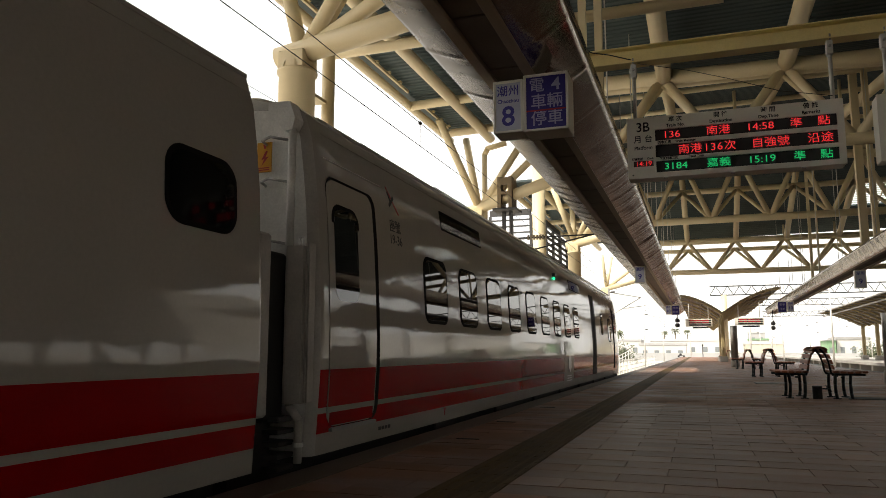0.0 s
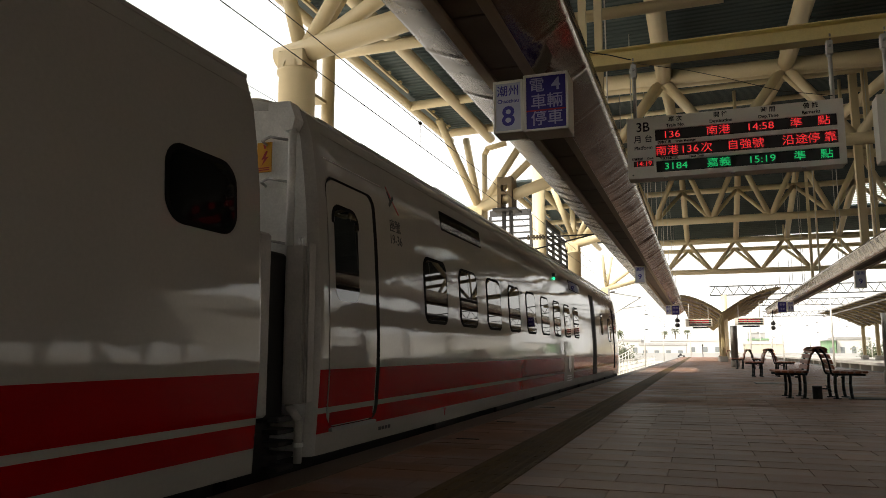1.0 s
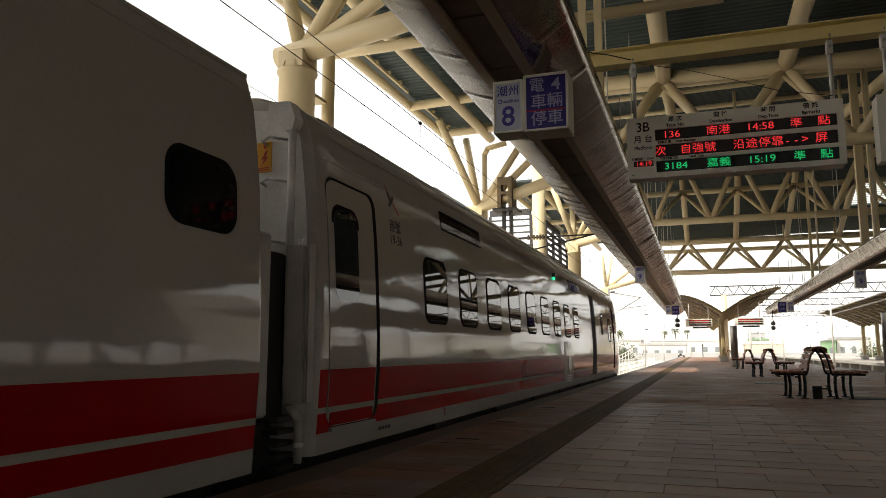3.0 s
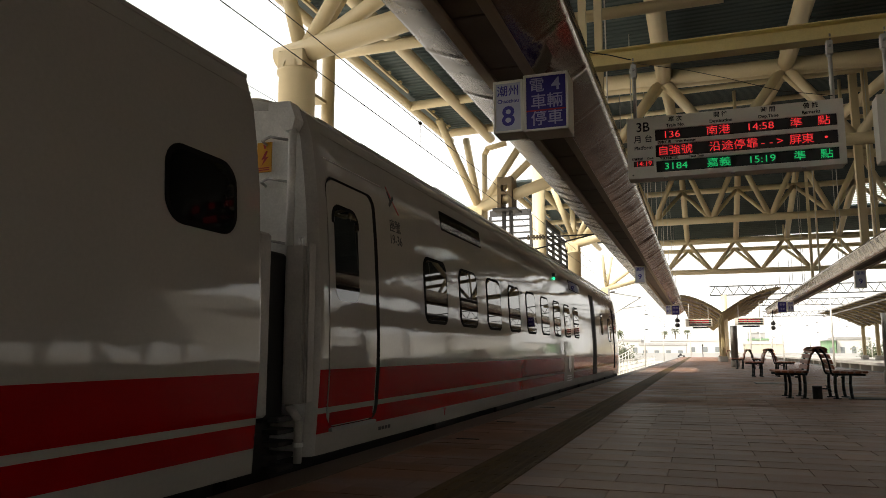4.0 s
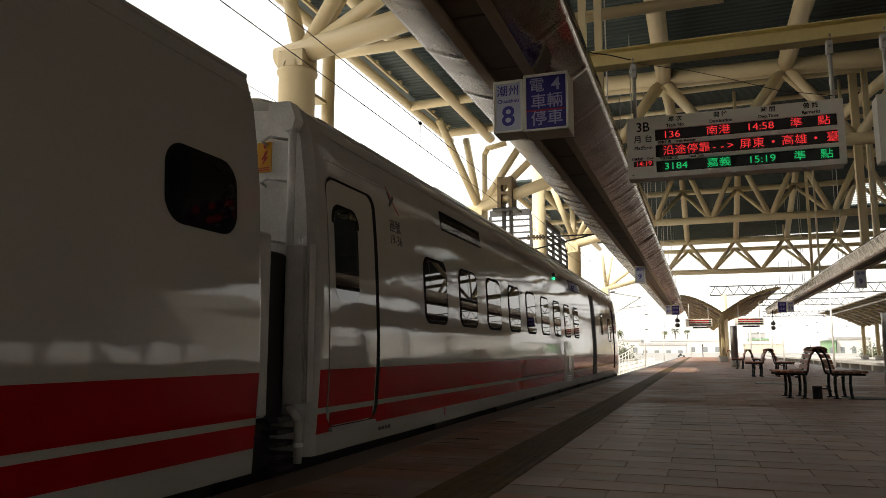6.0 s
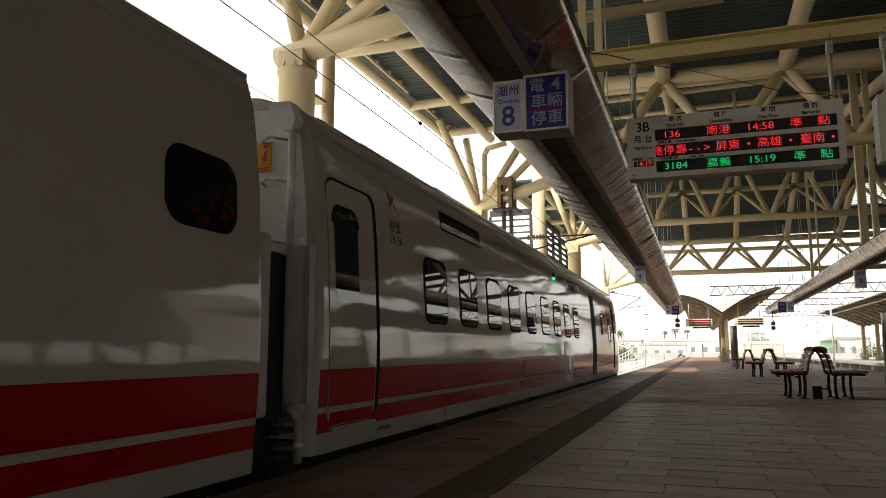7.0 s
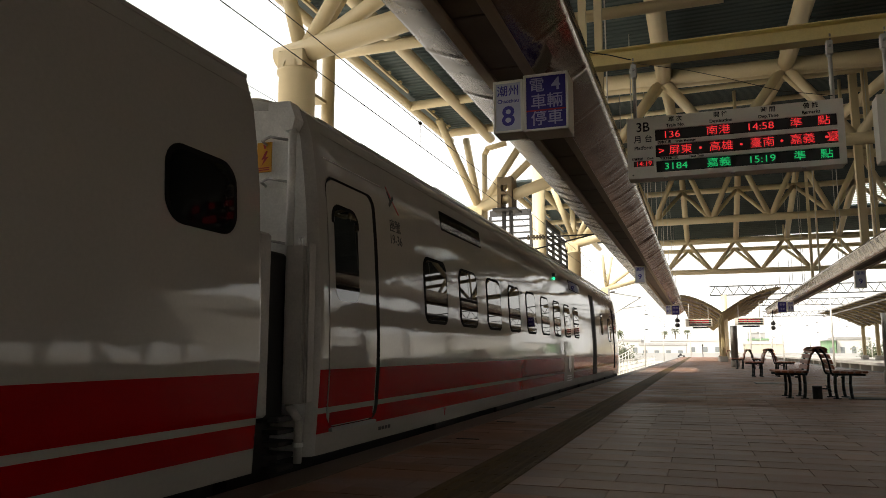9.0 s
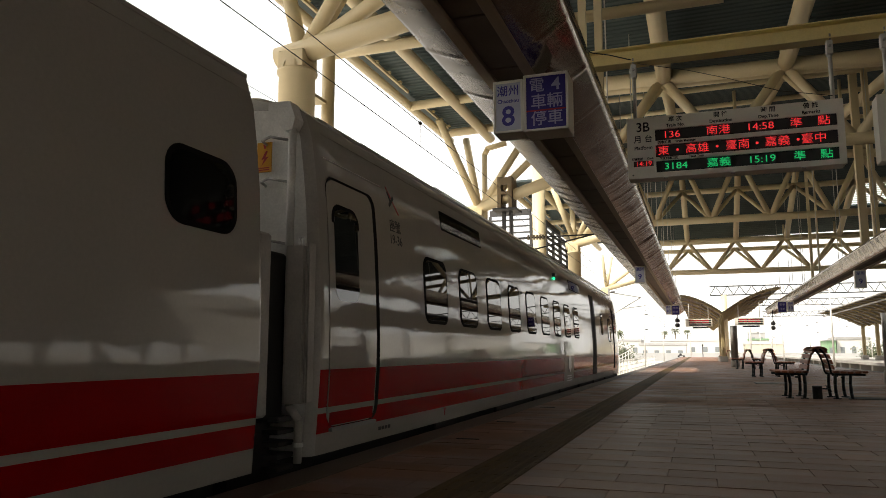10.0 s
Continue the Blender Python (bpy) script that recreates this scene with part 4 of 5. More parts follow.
boxed("end_shield", -2.87, -2.745, 4.18, 4.34, 0.36, 1.60, COVER, car_a, 0.02, "grey end shield")


# ================= things on the platform =================
def bench_unit(x, y):
    """Two slatted benches back to back; each is a thing of its own."""
    for s in (-1, 1):
        t = thing("platform_bench", "red-brown slatted wooden bench on dark cast-iron legs", "bench", (x, y, 0), "platform benches")
        for k in range(5):
            u = 0.185 + 0.108 * k
            a, b = sorted((s * u, s * (u + 0.085)))
            boxed("seat_slat", a, b, -0.54, 0.54, 0.425 + 0.005 * abs(k - 2), 0.46 + 0.005 * abs(k - 2), WOOD, t, 0.008)
        for k in range(4):
            z = 0.495 + 0.088 * k
            u = 0.185 - 0.012 * k - 0.006 * k * k
            bm = prism(bmesh.new(), [(s * u, z), (s * (u + 0.028), z), (s * (u + 0.005), z + 0.073), (s * (u - 0.022), z + 0.073)], 'y', -0.54, 0.54)
            part("back_slat", bm, WOOD, t)
        for yy in (-0.34, 0.34):
            bm = bmesh.new()
            bent(bm, [(s * 0.69, yy, 0.405), (s * 0.45, yy, 0.41), (s * 0.20, yy, 0.405), (s * 0.17, yy, 0.49), (s * 0.155, yy, 0.61), (s * 0.115, yy, 0.73), (s * 0.03, yy, 0.835)], 0.019, 8)
            for u in (0.24, 0.47):
                bent(bm, [(s * u, yy, 0.41), (s * (u - 0.012), yy, 0.25), (s * (u - 0.006), yy, 0.10), (s * (u + 0.008), yy, 0.012)], 0.026, 8)
                box(bm, s * (u + 0.008) - 0.06, s * (u + 0.008) + 0.06, yy - 0.03, yy + 0.03, 0.0, 0.014)
            lathe(bm, [(0.034, -0.012), (0.034, 0.012)], 12, (s * 0.35, yy, 0.36))
            part("iron_leg_frame", bm, IRON, t, "dark cast-iron leg frame", smooth=True)
        bm = bmesh.new()
        prism(bm, [(s * 0.002, 0.843), (s * 0.055, 0.833), (s * 0.10, 0.800), (s * 0.125, 0.812), (s * 0.105, 0.846), (s * 0.06, 0.870), (s * 0.002, 0.877)], 'y', -0.54, 0.54)
        part("back_slat", bm, WOOD, t)


for x, y in ((1.88, 14.35), (2.02, 25.6), (2.0, 36.0), (1.95, 58.5)):
    bench_unit(x, y)

tap = thing("tap_post", "short dark steel water post with a tap beside the bench", "water tap", (1.83, 14.0, 0))
bm = lathe(bmesh.new(), [(0.075, 0.0), (0.075, 0.19), (0.079, 0.192), (0.079, 0.212), (0.07, 0.216)], 20)
smooth_tubes(part("barrel", bm, DARK_STEEL, tap))
bm = bent(bmesh.new(), [(0.08, 0, 0.17), (0.19, 0, 0.17), (0.21, 0, 0.12)], 0.013, 8)
tube(bm, (0.15, 0, 0.17), (0.15, 0, 0.215), 0.008, 6)
box(bm, 0.115, 0.185, -0.01, 0.01, 0.212, 0.222)
part("tap", bm, IRON, tap, smooth=True)

for x, y, h in ((1.62, 40.3, 2.05), (4.42, 20.8, 1.72)):
    pil = thing("steel_pillar", "grey steel cylindrical pillar on a pale concrete foot", "pillar", (x, y, 0), "steel pillars")
    smooth_tubes(part("shaft", lathe(bmesh.new(), [(0.17, 0.32), (0.17, h), (0.165, h + 0.02)], 24), STEEL, pil))
    smooth_tubes(part("foot", lathe(bmesh.new(), [(0.20, 0.0), (0.20, 0.30), (0.19, 0.32)], 24), CONCRETE, pil))

lid = thing("floor_hatch", "pale concrete drain hatch in a dark steel frame", "hatch", (1.66, 20.3, 0))
boxed("hatch_frame", -0.42, 0.42, -0.46, 0.46, 0.002, 0.008, DARK_STEEL, lid, 0.002)
boxed("hatch_plate", -0.39, 0.39, -0.43, 0.43, 0.0082, 0.011, CONCRETE, lid, 0.001)
boxed("hatch_slot", -0.06, 0.06, -0.12, 0.12, 0.0112, 0.013, DARK, lid)
lid = thing("floor_hatch", "dark steel drain hatch set in the platform paving", "hatch", (2.75, 14.3, 0))
boxed("hatch_frame", -0.42, 0.42, -0.32, 0.32, 0.002, 0.008, DARK_STEEL, lid, 0.002)
for x, y in ((-2.05, 6.6), (-2.12, 8.3), (-2.1, 10.6)):
    slot = thing("drain_slot", "narrow dark drain slot in the paving near the edge", "drain", (x, y, 0), "drain slots")
    boxed("slot_cover", -0.11, 0.11, -0.02, 0.02, 0.001, 0.006, DARK_STEEL, slot, 0.002)
for x, y in ((-1.32, 49.5), (4.97, 57.4)):
    t = thing("hanging_loudspeaker", "dark round loudspeaker hung below the trough", "loudspeaker", (x, y, 0))
    smooth_tubes(part("rod", tube(bmesh.new(), (0, 0, 2.9), (0, 0, 4.1), 0.03, 8), DARK, t))
    bm = bmesh.new()
    for z in (2.42, 2.72):
        lathe(bm, [(0.05, z - 0.13), (0.13, z - 0.10), (0.155, z), (0.12, z + 0.10), (0.05, z + 0.14)], 14)
    part("horn", bm, DARK, t, smooth=True)
    boxed("bracket", -0.05, 0.05, -0.05, 0.05, 2.84, 2.92, DARK, t, 0.01)


def far_board(x0, x1, y, z0, z1):
    t = thing("departure_board", "far hanging departure board with red LED rows", "sign", (0, 0, 0), "far departure boards")
    boxed("cabinet", x0, x1, y, y + 0.25, z0, z1, BOARD, t, 0.02)
    h = z1 - z0
    for k in range(3):
        za = z0 + h * (0.10 + 0.29 * k)
        s = boxed("led_screen", x0 + 0.22, x1 - 0.08, y - 0.012, y - 0.002, za, za + h * 0.2, SCREEN, t)
        if k:
            for j in range(5):
                xa = x0 + 0.3 + (x1 - x0 - 0.5) * j / 5
                boxed("led_bar", xa, xa + 0.22, y - 0.017, y - 0.0125, za + h * 0.07, za + h * 0.12, LED_RED, s)
    boxed("lower_plate", x0 + 0.5, x1 - 0.3, y, y + 0.2, z0 - 0.14, z0 - 0.03, DARK, t)
    for xx in (x0 + 0.25, x1 - 0.25):
        smooth_tubes(part("hanger_pole", tube(bmesh.new(), (xx, y + 0.1, z1), (xx, y + 0.1, z1 + 1.1), 0.03, 8), PIPE, t))


far_board(-0.95, 0.88, 56.2, 2.54, 3.08)
far_board(2.38, 4.28, 56.2, 2.60, 3.12)


# ================= the canopy further down the platform =================
def canopy(xc, y0, y1, left, right, step, name_label, foot, base, columns):
    t = thing("platform_canopy", name_label, "canopy")
    for (dx, dz) in (left, right):
        prof = [(xc + dx * u, base + dz * (1 - (1 - u) ** 1.7)) for u in [i / 8 for i in range(9)]]
        bm = bmesh.new()
        prism(bm, prof + [(x, z + 0.08) for x, z in prof[::-1]], 'y', y0, y1)
        part("roof_sheet", bm, CANOPY_SHEET, t, "olive-brown curved roof sheet")
        y = y0 + 0.15
        while y < y1:
            bm = prism(bmesh.new(), [(x, z - 0.01) for x, z in prof] + [(x, z - 0.17 + 0.07 * i / 8) for i, (x, z) in reversed(list(enumerate(prof)))], 'y', y, y + 0.12)
            part("rib", bm, RIB, t)
            y += step
        for u in (2, 4, 6):
            boxed("purlin", prof[u][0] - 0.04, prof[u][0] + 0.04, y0, y1, prof[u][1] - 0.1, prof[u][1] - 0.012, TAN, t)
    for y in columns:
        bm = bmesh.new()
        box(bm, xc - 0.14, xc + 0.14, y - 0.2, y + 0.2, foot, base + 0.05, 0.05)
        part("column", bm, RIB, t)
        boxed("foot", xc - 0.28, xc + 0.28, y - 0.4, y + 0.4, foot, foot + 0.4, CONCRETE, t, 0.03)
    return t


canopy(1.58, 56.0, 98.0, (-2.85, 1.3), (3.9, 1.72), 5.2, "butterfly platform canopy on ochre columns", 0.0, 3.45, (58, 64))

# neighbouring platform with its own canopy
nb = setting(thing("platform_opposite", "neighbouring concrete platform with recessed face", "platform"))
boxed("slab", 11.4, 20.0, 18, 150, -0.22, 0.0, CONCRETE, nb, 0.02)
# recess wall in black: the shade under the slab is in its colour
boxed("wall", 13.4, 19.0, 18, 150, -1.15, -0.22, UNDER, nb)
for k in range(30):
    boxed("pier", 12.1, 13.4, 19 + 4.4 * k, 19.7 + 4.4 * k, -1.15, -0.22, CONCRETE, nb)
opposite = canopy(14.85, 36.0, 82.0, (-3.6, 1.25), (3.8, 1.3), 2.3, "tan butterfly canopy over the neighbouring platform", 0.0, 3.22, (80.5, 74.5, 68.5, 60, 50))
piped("gutter_pipe", (11.75, 36, 4.20), (11.75, 82, 4.20), 0.06, FENCE_WHITE, opposite, 8, "white gutter pipe")
piped("gutter_pipe", (11.2, 36, 4.50), (11.2, 82, 4.50), 0.07, PIPE, opposite, 8, "pale eave pipe")


# ================= overhead line =================
def line_pole(x, y, reach, h=6.6):
    t = thing("catenary_pole", "pale steel overhead-line pole with cantilever arms", "pole", (x, y, -1.15), "catenary poles")
    smooth_tubes(part("mast", tube(bmesh.new(), (0, 0, 0), (0, 0, h), 0.085, 12, 0.06), POLE, t))
    bm = bmesh.new()
    tube(bm, (0, 0, h - 0.3), (reach, 0, h - 0.75), 0.035, 8)
    tube(bm, (0, 0, h - 2.1), (reach, 0, h - 0.75), 0.035, 8)
    tube(bm, (reach * 0.4, 0, h - 1.55), (reach * 1.15, 0, h - 1.35), 0.028, 8)
    part("cantilever", bm, PIPE, t)
    for z in (h - 0.3, h - 2.1):
        bm = tube(bmesh.new(), (math.copysign(0.12, reach), 0, z), (math.copysign(0.46, reach), 0, z + 0.02), 0.05, 8)
        part("insulator", bm, DARK, t)


line_pole(-6.3, 56.0, 2.3)
line_pole(-6.3, 92.0, 2.3)
line_pole(-6.3, 140.0, 2.3)
line_pole(-1.5, 128.0, -2.2)
for x, y in ((10.6, 70), (10.6, 110), (10.6, 150), (22.5, 95), (25, 130), (28, 100), (20.6, 150)):
    line_pole(x, y, -1.9, 7.4)

for k in range(16):
    line_pole(random.uniform(13, 62), random.uniform(105, 190), random.choice((-1.9, 1.9)), random.uniform(6.5, 8.5))

for y, z, x0, x1 in ((84, 6.7, 1.2, 34), (125, 7.8, 6, 50), (160, 7.6, 12, 58)):
    t = thing("catenary_gantry", "grey steel lattice gantry across the tracks", "gantry", group="gantries")
    bm = bmesh.new()
    for zz in (z, z + 0.95):
        tube(bm, (x0, y, zz), (x1, y, zz), 0.06, 6)
    x = x0
    while x < x1 - 0.9:
        tube(bm, (x, y, z), (x + 0.6, y, z + 0.95), 0.04, 5)
        tube(bm, (x + 0.6, y, z + 0.95), (x + 1.2, y, z), 0.04, 5)
        x += 1.2
    part("lattice", bm, DARK_STEEL, t)
    for xx in (x0 + 1.4, (x0 + x1) / 2 + 2, x1 - 0.5):
        smooth_tubes(part("leg", tube(bmesh.new(), (xx, y, -1.15), (xx, y, z), 0.28 if xx < 4 else 0.16, 12), CREAM if xx < 4 else POLE, t))

for k, (x, z, dz) in enumerate(((-4.15, 4.09, 0.0), (-4.15, 4.475, 0.0), (-7.5, 5.55, 0.0))):
    t = thing("overhead_wire", "thin black overhead wire above the track", "wire")
    bm = bmesh.new()
    tube(bm, (x, -20, z), (x, 60, z + dz), 0.006, 6)
    part("strand", bm, WIRE, t)
    bm = tube(bmesh.new(), (x, 60, z), (x, 260, z), 0.011, 6)
    part("strand", bm, WIRE, t)
t = thing("wire_dropper", "small black weight and dropper between the wires", "dropper")
bm = tube(bmesh.new(), (-4.15, 10.82, 4.09), (-4.15, 10.82, 4.475), 0.006, 5)
bmesh.ops.create_uvsphere(bm, u_segments=10, v_segments=8, radius=0.03, matrix=Matrix.Translation((-4.15, 10.82, 4.475)))
part("dropper", bm, WIRE, t)

# insulated support on the second raking frame
sup = thing("wire_support", "grey steel bracket with brown insulators for the overhead wires", "bracket")
for x in (-6.18, -5.80):
    boxed("side_plate", x - 0.06, x + 0.06, 23.55, 24.25, 5.55, 6.62, TAN, sup)
boxed("cross_plate", -6.24, -5.74, 23.56, 23.62, 6.34, 6.60, TAN, sup)
boxed("cross_plate", -6.24, -5.74, 23.56, 23.62, 6.02, 6.12, TAN, sup)
boxed("base_plate", -6.40, -5.58, 23.5, 24.3, 5.47, 5.55, DARK_STEEL, sup)
for x in (-6.1, -5.85):
    boxed("post", x - 0.06, x + 0.06, 23.85, 23.95, 4.0, 5.47, DARK_STEEL, sup)
bm = tube(bmesh.new(), (-5.8, 23.9, 4.55), (-2.9, 23.9, 4.55), 0.025, 8)
tube(bm, (-5.8, 23.9, 4.0), (-2.9, 23.9, 4.6), 0.025, 8)
part("arm", bm, WIRE, sup)
bm = bmesh.new()
for k in range(7):
    tube(bm, (-5.3 + 0.1 * k, 23.9, 4.55), (-5.25 + 0.1 * k, 23.9, 4.55), 0.085, 10)
part("insulator", bm, BARK, sup)


# ================= fence, town and trees in the distance =================
fence = thing("white_fence", "white painted steel fence along the far trackside", "fence")
for k in range(46):
    y = 44 + 1.5 * k
    boxed("fence_post", -6.34, -6.28, y - 0.03, y + 0.03, -1.15, 0.05, FENCE_WHITE, fence)
for z in (-0.9, -0.5, -0.1, 0.02):
    boxed("fence_rail", -6.33, -6.29, 44, 112, z, z + 0.045, FENCE_WHITE, fence)
ramp = thing("ramp_railing", "white sloping handrail of a ramp", "railing")
bm = bmesh.new()
for k in range(9):
    y = 60 + 3.2 * k
    tube(bm, (-7.4, y, -1.15), (-7.4, y, -0.2 + 0.14 * k), 0.04, 6)
for d in (0, -0.35):
    tube(bm, (-7.4, 58, -0.3 + d), (-7.4, 88, 1.0 + d), 0.045, 6)
part("rails", bm, FENCE_WHITE, ramp)


def house(x, y, w, d, h, wall, roof_mat, storeys, bays, pitched=False, label="pale flat-roofed town building"):
    t = thing("town_house", label, "house", (x, y, -1.15), "town houses")
    boxed("wall", 0, w, 0, d, 0, h, wall, t)
    if pitched:
        part("roof", prism(bmesh.new(), [(-0.4, h), (w + 0.4, h), (w / 2, h + w * 0.2)], 'y', -0.4, d + 0.4), roof_mat, t)
    else:
        boxed("roof", -0.15, w + 0.15, -0.15, d + 0.15, h, h + 0.5, roof_mat, t)
    for s in range(storeys):
        for b in range(bays):
            cx = w * (b + 0.5) / bays
            z = h * (s + 0.35) / storeys
            ww, wh = w / bays * 0.2, h / storeys * 0.15
            if random.random() < 0.15:
                continue
            win = boxed("window", cx - ww, cx + ww, -0.05, 0.03, z, z + wh * 2, HAZED_WINDOW, t)
            boxed("sill", cx - ww - 0.1, cx + ww + 0.1, -0.12, 0.0, z - 0.12, z, wall, win)


house(-30, 190, 16, 12, 4.3, PALE, PALE_GREY, 1, 6)
house(-52, 240, 12, 14, 11.0, PALE_GREY, PALE, 4, 5)
house(-38, 250, 9, 12, 6.5, PALE, PALE, 2, 3)
house(-13, 210, 22, 12, 4.6, PALE, PALE, 1, 7)
house(-13, 172, 10, 10, 3.2, PALE, PALE_GREY, 1, 4)
house(11, 205, 9, 12, 3.6, PALE_YELLOW, PALE, 1, 4, label="low pale yellow building with a parapet")
house(13.2, 226, 5.0, 8, 4.9, PALE, GREEN_WALL, 1, 3, label="pale house with a green flat roof")
house(14.0, 240, 4.4, 8, 7.2, PALE_GREY, PALE, 2, 2)
house(23.8, 165, 1.7, 9, 4.0, GREEN_WALL, ROOF_GREY, 1, 1, True, "green-walled house with a grey pitched roof")
house(25.8, 166, 6.0, 9, 4.2, PALE, ROOF_GREY, 1, 3, label="white house with a dark grey roof")
house(38, 165, 8, 12, 6.6, PALE, ROOF_GREY, 2, 2, True, "white house with a grey pitched roof")
house(47, 170, 12, 12, 6.4, PALE, ROOF_GREY, 2, 5, True, "white house with a grey pitched roof")
house(66, 190, 22, 14, 7.0, PALE, PALE_GREY, 2, 7)
house(-90, 260, 30, 14, 7.0, PALE, PALE_GREY, 2, 8)
house(100, 220, 40, 14, 8.0, PALE_GREY, PALE, 3, 9)
wall_far = boxed("yard_wall", -60, 120, 158, 158.4, -1.15, 0.35, PALE_GREY, None)
setting(wall_far, "long pale yard wall", "wall")


def palm(x, y, h, spread):
    t = thing("palm_tree", "tall palm with a ragged crown of drooping fronds", "tree", (x, y, -1.15), "palm trees")
    smooth_tubes(part("trunk", tube(bmesh.new(), (0, 0, 0), (0.3, 0, h), 0.22, 8, 0.13), BARK, t))
    bm = bmesh.new()
    for k in range(22):
        a = random.uniform(0, 2 * math.pi)
        lift = random.uniform(-0.3, 1.0)
        pts = []
        for i in range(7):
            u = i / 6
            r = spread * u
            pts.append(Vector((0.3 + r * math.cos(a), r * math.sin(a), h + spread * (lift * u - 0.95 * u * u))))
        for i in range(6):
            w = 0.42 * spread / 2 * (1 - abs(i - 2) / 6)
            side = Vector((-math.sin(a), math.cos(a), 0)) * w
            for s in (-1, 1):
                q = [pts[i], pts[i + 1], pts[i + 1] + side * s * 0.8 - Vector((0, 0, w * 0.7)), pts[i] + side * s - Vector((0, 0, w * 0.7))]
                bm.faces.new([bm.verts.new(v) for v in q])
    part("crown", bm, LEAF, t)


for x, y, h, s in ((-10.3, 230, 7.6, 1.5), (-7.2, 232, 8.3, 1.7), (-3.9, 236, 8.0, 1.5), (-25, 170, 5.4, 1.7), (-22, 172, 4.6, 1.6), (-17.5, 168, 6.2, 1.9), (-28, 175, 4.6, 1.7)):
    palm(x, y, h, s * 0.75)


def bush(x, y, w, h):
    t = thing("roadside_bush", "dense green shrub by the yard wall", "bush", (x, y, -1.15), "roadside bushes")
    bm = bmesh.new()
    for k in range(1300):
        p = Vector((random.gauss(0, w * 0.33), random.gauss(0, 0.8), abs(random.gauss(0.3, 0.42)) * h))
        n = Vector((random.uniform(-1, 1), random.uniform(-1, 1), random.uniform(-1, 1))).normalized()
        u = n.orthogonal().normalized() * random.uniform(0.12, 0.26)
        v = n.cross(u) * 0.6
        bm.faces.new([bm.verts.new(p + a) for a in (u, v, -u, -v)])
    part("leaves", bm, LEAF, t)


for x, y, w, h in ((-16, 130, 5, 3.0), (-20, 133, 5, 3.6), (-12.5, 127, 3, 2.2), (-25, 140, 6, 4), (27.0, 140, 3, 2.6), (45, 155, 7, 3.0), (30.5, 142, 4, 2.8)):
    bush(x, y, w, h)

# small things at the platform's far end
cart = thing("luggage_cart", "small dark luggage cart at the platform's far end", "cart", (-2.35, 99, 0))
boxed("bed", -0.42, 0.42, -0.3, 0.3, 0.16, 0.24, DARK, cart, 0.03)
boxed("box", -0.22, 0.06, -0.25, 0.25, 0.24, 0.48, DARK, cart, 0.05)
for dx in (-0.32, 0.32):
    part("wheel", tube(bmesh.new(), (dx, -0.3, 0.1), (dx, 0.3, 0.1), 0.1, 12), RUBBER, cart)
lp = thing("signal_post", "short black signal post with a round head", "signal", (0.25, 99, 0))
part("post", tube(bmesh.new(), (0, 0, 0), (0, 0, 1.45), 0.05, 8), DARK, lp)
bm = bmesh.new()
bmesh.ops.create_uvsphere(bm, u_segments=12, v_segments=8, radius=0.11, matrix=Matrix.Translation((0, 0, 1.52)))
part("head", bm, DARK, lp, smooth=True)


# ================= paving, piece by piece =================
def tile_mesh(w, d, name, h=0.02):
    bm = bmesh.new()
    g = 0.0018
    prism(bm, [(g, g), (w - g, g), (w - g, d - g), (g, d - g)], 'z', -h - 0.01, -0.003)
    top = [bm.verts.new(v) for v in ((g + 0.002, g + 0.002, 0), (w - g - 0.002, g + 0.002, 0), (w - g - 0.002, d - g - 0.002, 0), (g + 0.002, d - g - 0.002, 0))]
    low = [bm.verts.new(v) for v in ((g, g, -0.003), (w - g, g, -0.003), (w - g, d - g, -0.003), (g, d - g, -0.003))]
    bm.faces.new(top)
    for i in range(4):
        bm.faces.new((low[i], low[(i + 1) % 4], top[(i + 1) % 4], top[i]))
    me = bpy.data.meshes.new(name)
    bm.to_mesh(me)
    bm.free()
    return me


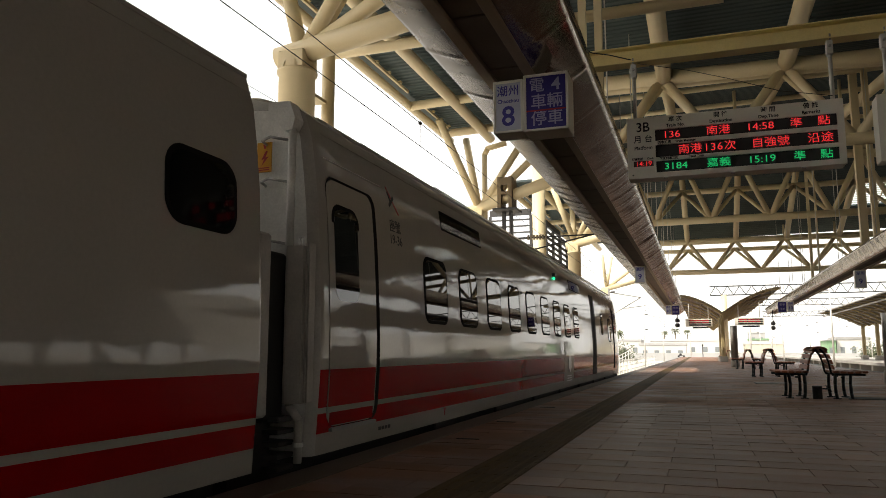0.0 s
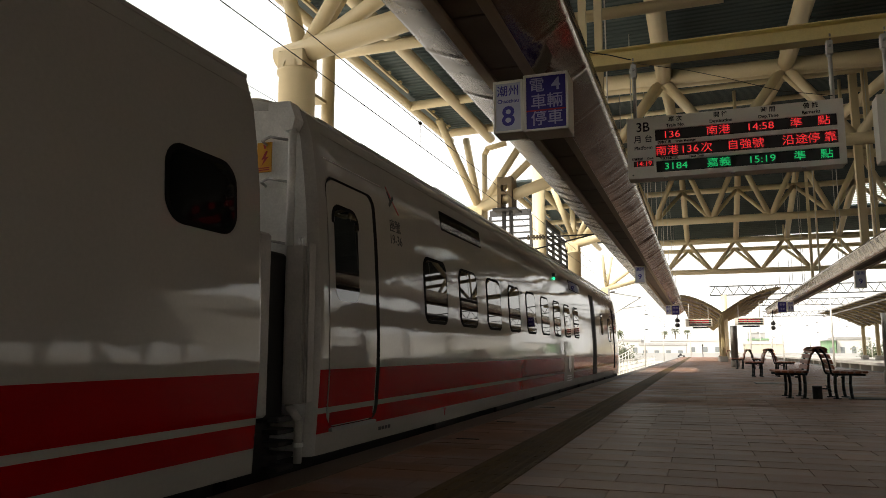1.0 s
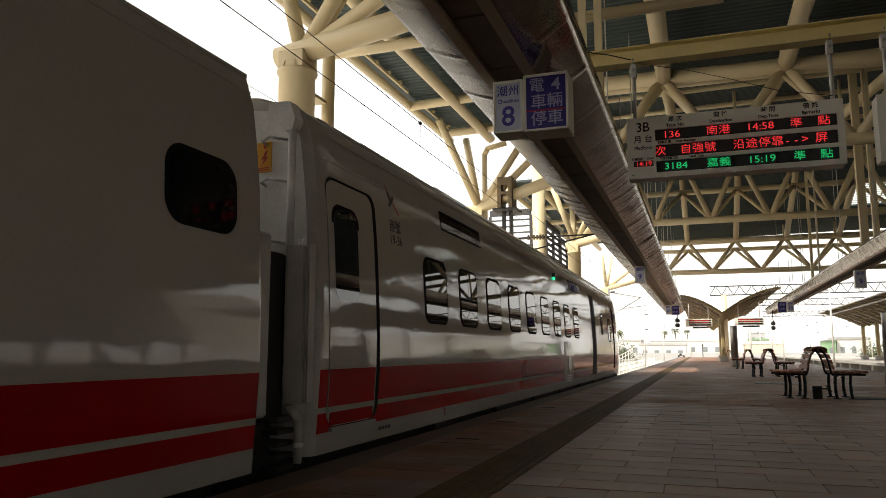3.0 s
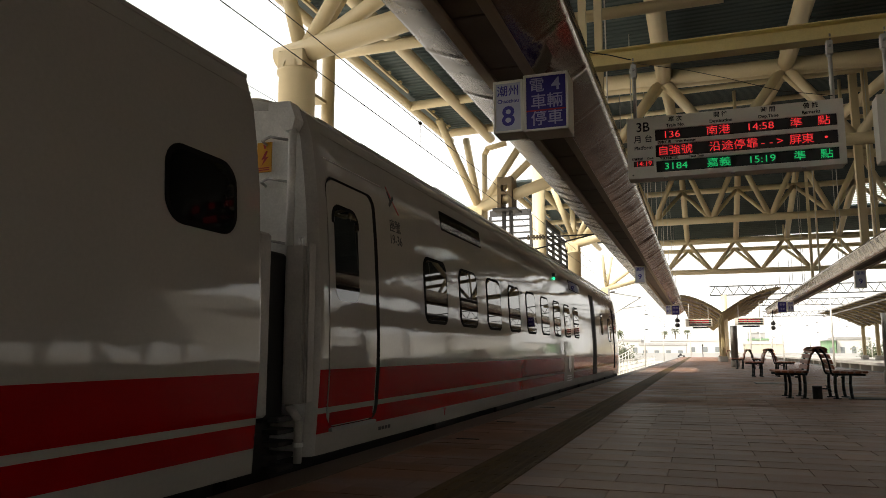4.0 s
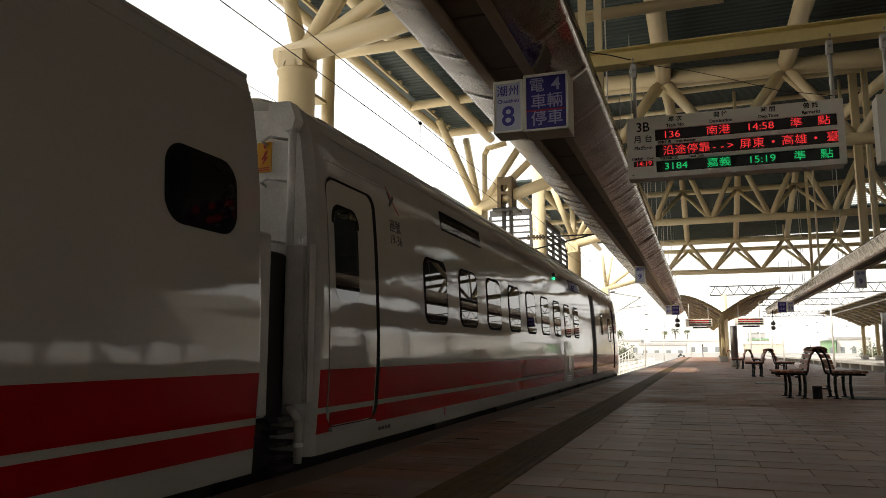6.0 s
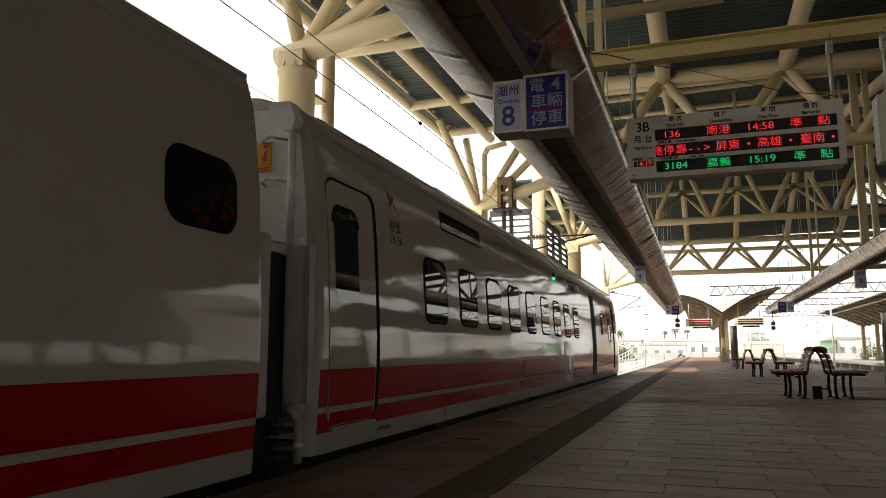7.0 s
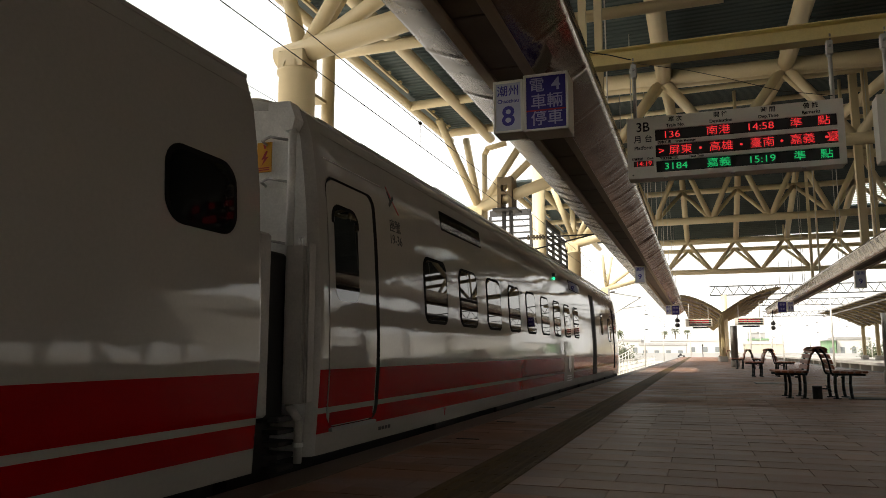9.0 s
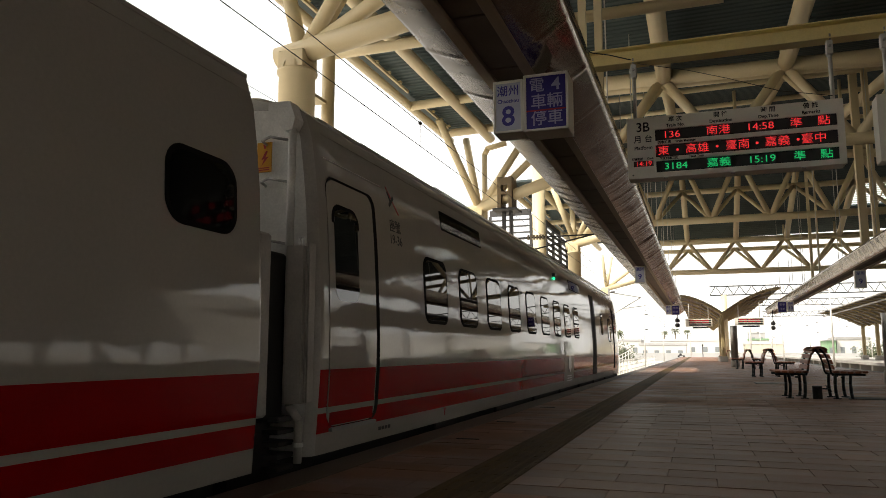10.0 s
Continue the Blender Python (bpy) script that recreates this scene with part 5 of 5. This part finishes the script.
TW, TD = 0.60, 0.30
whole = tile_mesh(TW, TD, "paving_tile")
whole.materials.append(TILE)
TX0, TX1 = PLAT_L + 0.31, PLAT_R - 0.31
BAND0, BAND1 = -1.53, -1.14
verts, faces = [], []
count = 0
row = 0
y = -3.0
while y < 103.5:
    for a, b in ((TX0, BAND0), (BAND1, TX1)):
        x = a - (TW * 0.5 if row % 2 else 0.0)
        while x < b - 0.02:
            xa, xb = max(x, a), min(x + TW, b)
            sink = random.uniform(-0.0025, 0.0)
            if 3.9 < y < 11.5 and a == BAND1 and xb - xa > TW - 0.01 and xa < 6 and count < 290 and xa < 0.55 * y:
                o = new("paving_tile", whole)
                o.parent = platform
                o.location = (xa, y, sink)
                o.rotation_euler = (random.uniform(-0.003, 0.003), random.uniform(-0.002, 0.002), 0)
                count += 1
            elif xb - xa > 0.03:
                k = len(verts)
                g = 0.0018
                t1, t2 = random.uniform(-0.0012, 0.0012), random.uniform(-0.0012, 0.0012)
                verts += [(xa + g, y + g, sink + t1), (xb - g, y + g, sink + t2), (xb - g, y + TD - g, sink - t1), (xa + g, y + TD - g, sink - t2),
                          (xa + g, y + g, -0.03), (xb - g, y + g, -0.03), (xb - g, y + TD - g, -0.03), (xa + g, y + TD - g, -0.03)]
                faces += [(k, k + 1, k + 2, k + 3), (k, k + 4, k + 5, k + 1), (k + 1, k + 5, k + 6, k + 2), (k + 2, k + 6, k + 7, k + 3), (k + 3, k + 7, k + 4, k)]
            x += TW
    row += 1
    y += TD
me = bpy.data.meshes.new("paving")
me.from_pydata(verts, [], faces)
me.materials.append(TILE)
rest = new("paving", me)
rest.parent = platform
tagged(rest, "brown granite paving tiles", kind="stuff")

# guiding strip with raised ribs
strip = setting(thing("guiding_strip", "dark ribbed guiding strip along the platform edge", "guiding strip"))
bm = bmesh.new()
y = -3.0
while y < 103:
    box(bm, BAND0 + 0.003, BAND1 - 0.003, y + 0.003, y + 0.297, -0.028, 0.0)
    y += 0.30
tagged(part("strip_tiles", bm, TACTILE, strip), kind="stuff")
for k in range(5):
    xr = BAND0 + 0.05 + 0.072 * k
    bm = prism(bmesh.new(), [(xr - 0.017, 0.0), (xr + 0.017, 0.0), (xr + 0.011, 0.006), (xr - 0.011, 0.006)], 'y', -3, 103)
    part("rib", bm, TACTILE, strip)


# ================= what moves: the running message =================
def motions():
    depth = SY + 0.0035
    z = 3.183
    wait_x, end_x = WIN_X1 - 0.05, WIN_X0 - 0.10
    for g, start in glyphs:
        def at(t):
            return start - SPEED * t
        t_in = max(0.0, (start - wait_x) / SPEED)
        t_out = min(10.0, (start - end_x) / SPEED)
        rows = []
        if t_in >= 10.0:
            rows = [(0, pose(wait_x, depth + 0.1, z)), (10.0, pose(wait_x, depth + 0.1, z))]
        else:
            if t_in > 0.0:
                rows.append((0.0, pose(wait_x, depth + 0.1, z)))
                if t_in > 0.2:
                    rows.append((round(t_in - 0.1, 3), pose(wait_x, depth + 0.1, z)))
            n = max(1, int((t_out - t_in) / 0.5))
            for i in range(n + 1):
                t = t_in + (t_out - t_in) * i / n
                if not rows or t - rows[-1][0] > 0.04:
                    rows.append((t, pose(at(t), depth, z)))
            if t_out < 9.8:
                rows.append((t_out + 0.1, pose(end_x, depth + 0.1, z)))
                rows.append((10.0, pose(end_x, depth + 0.1, z)))
        walk(g, rows)


motions()
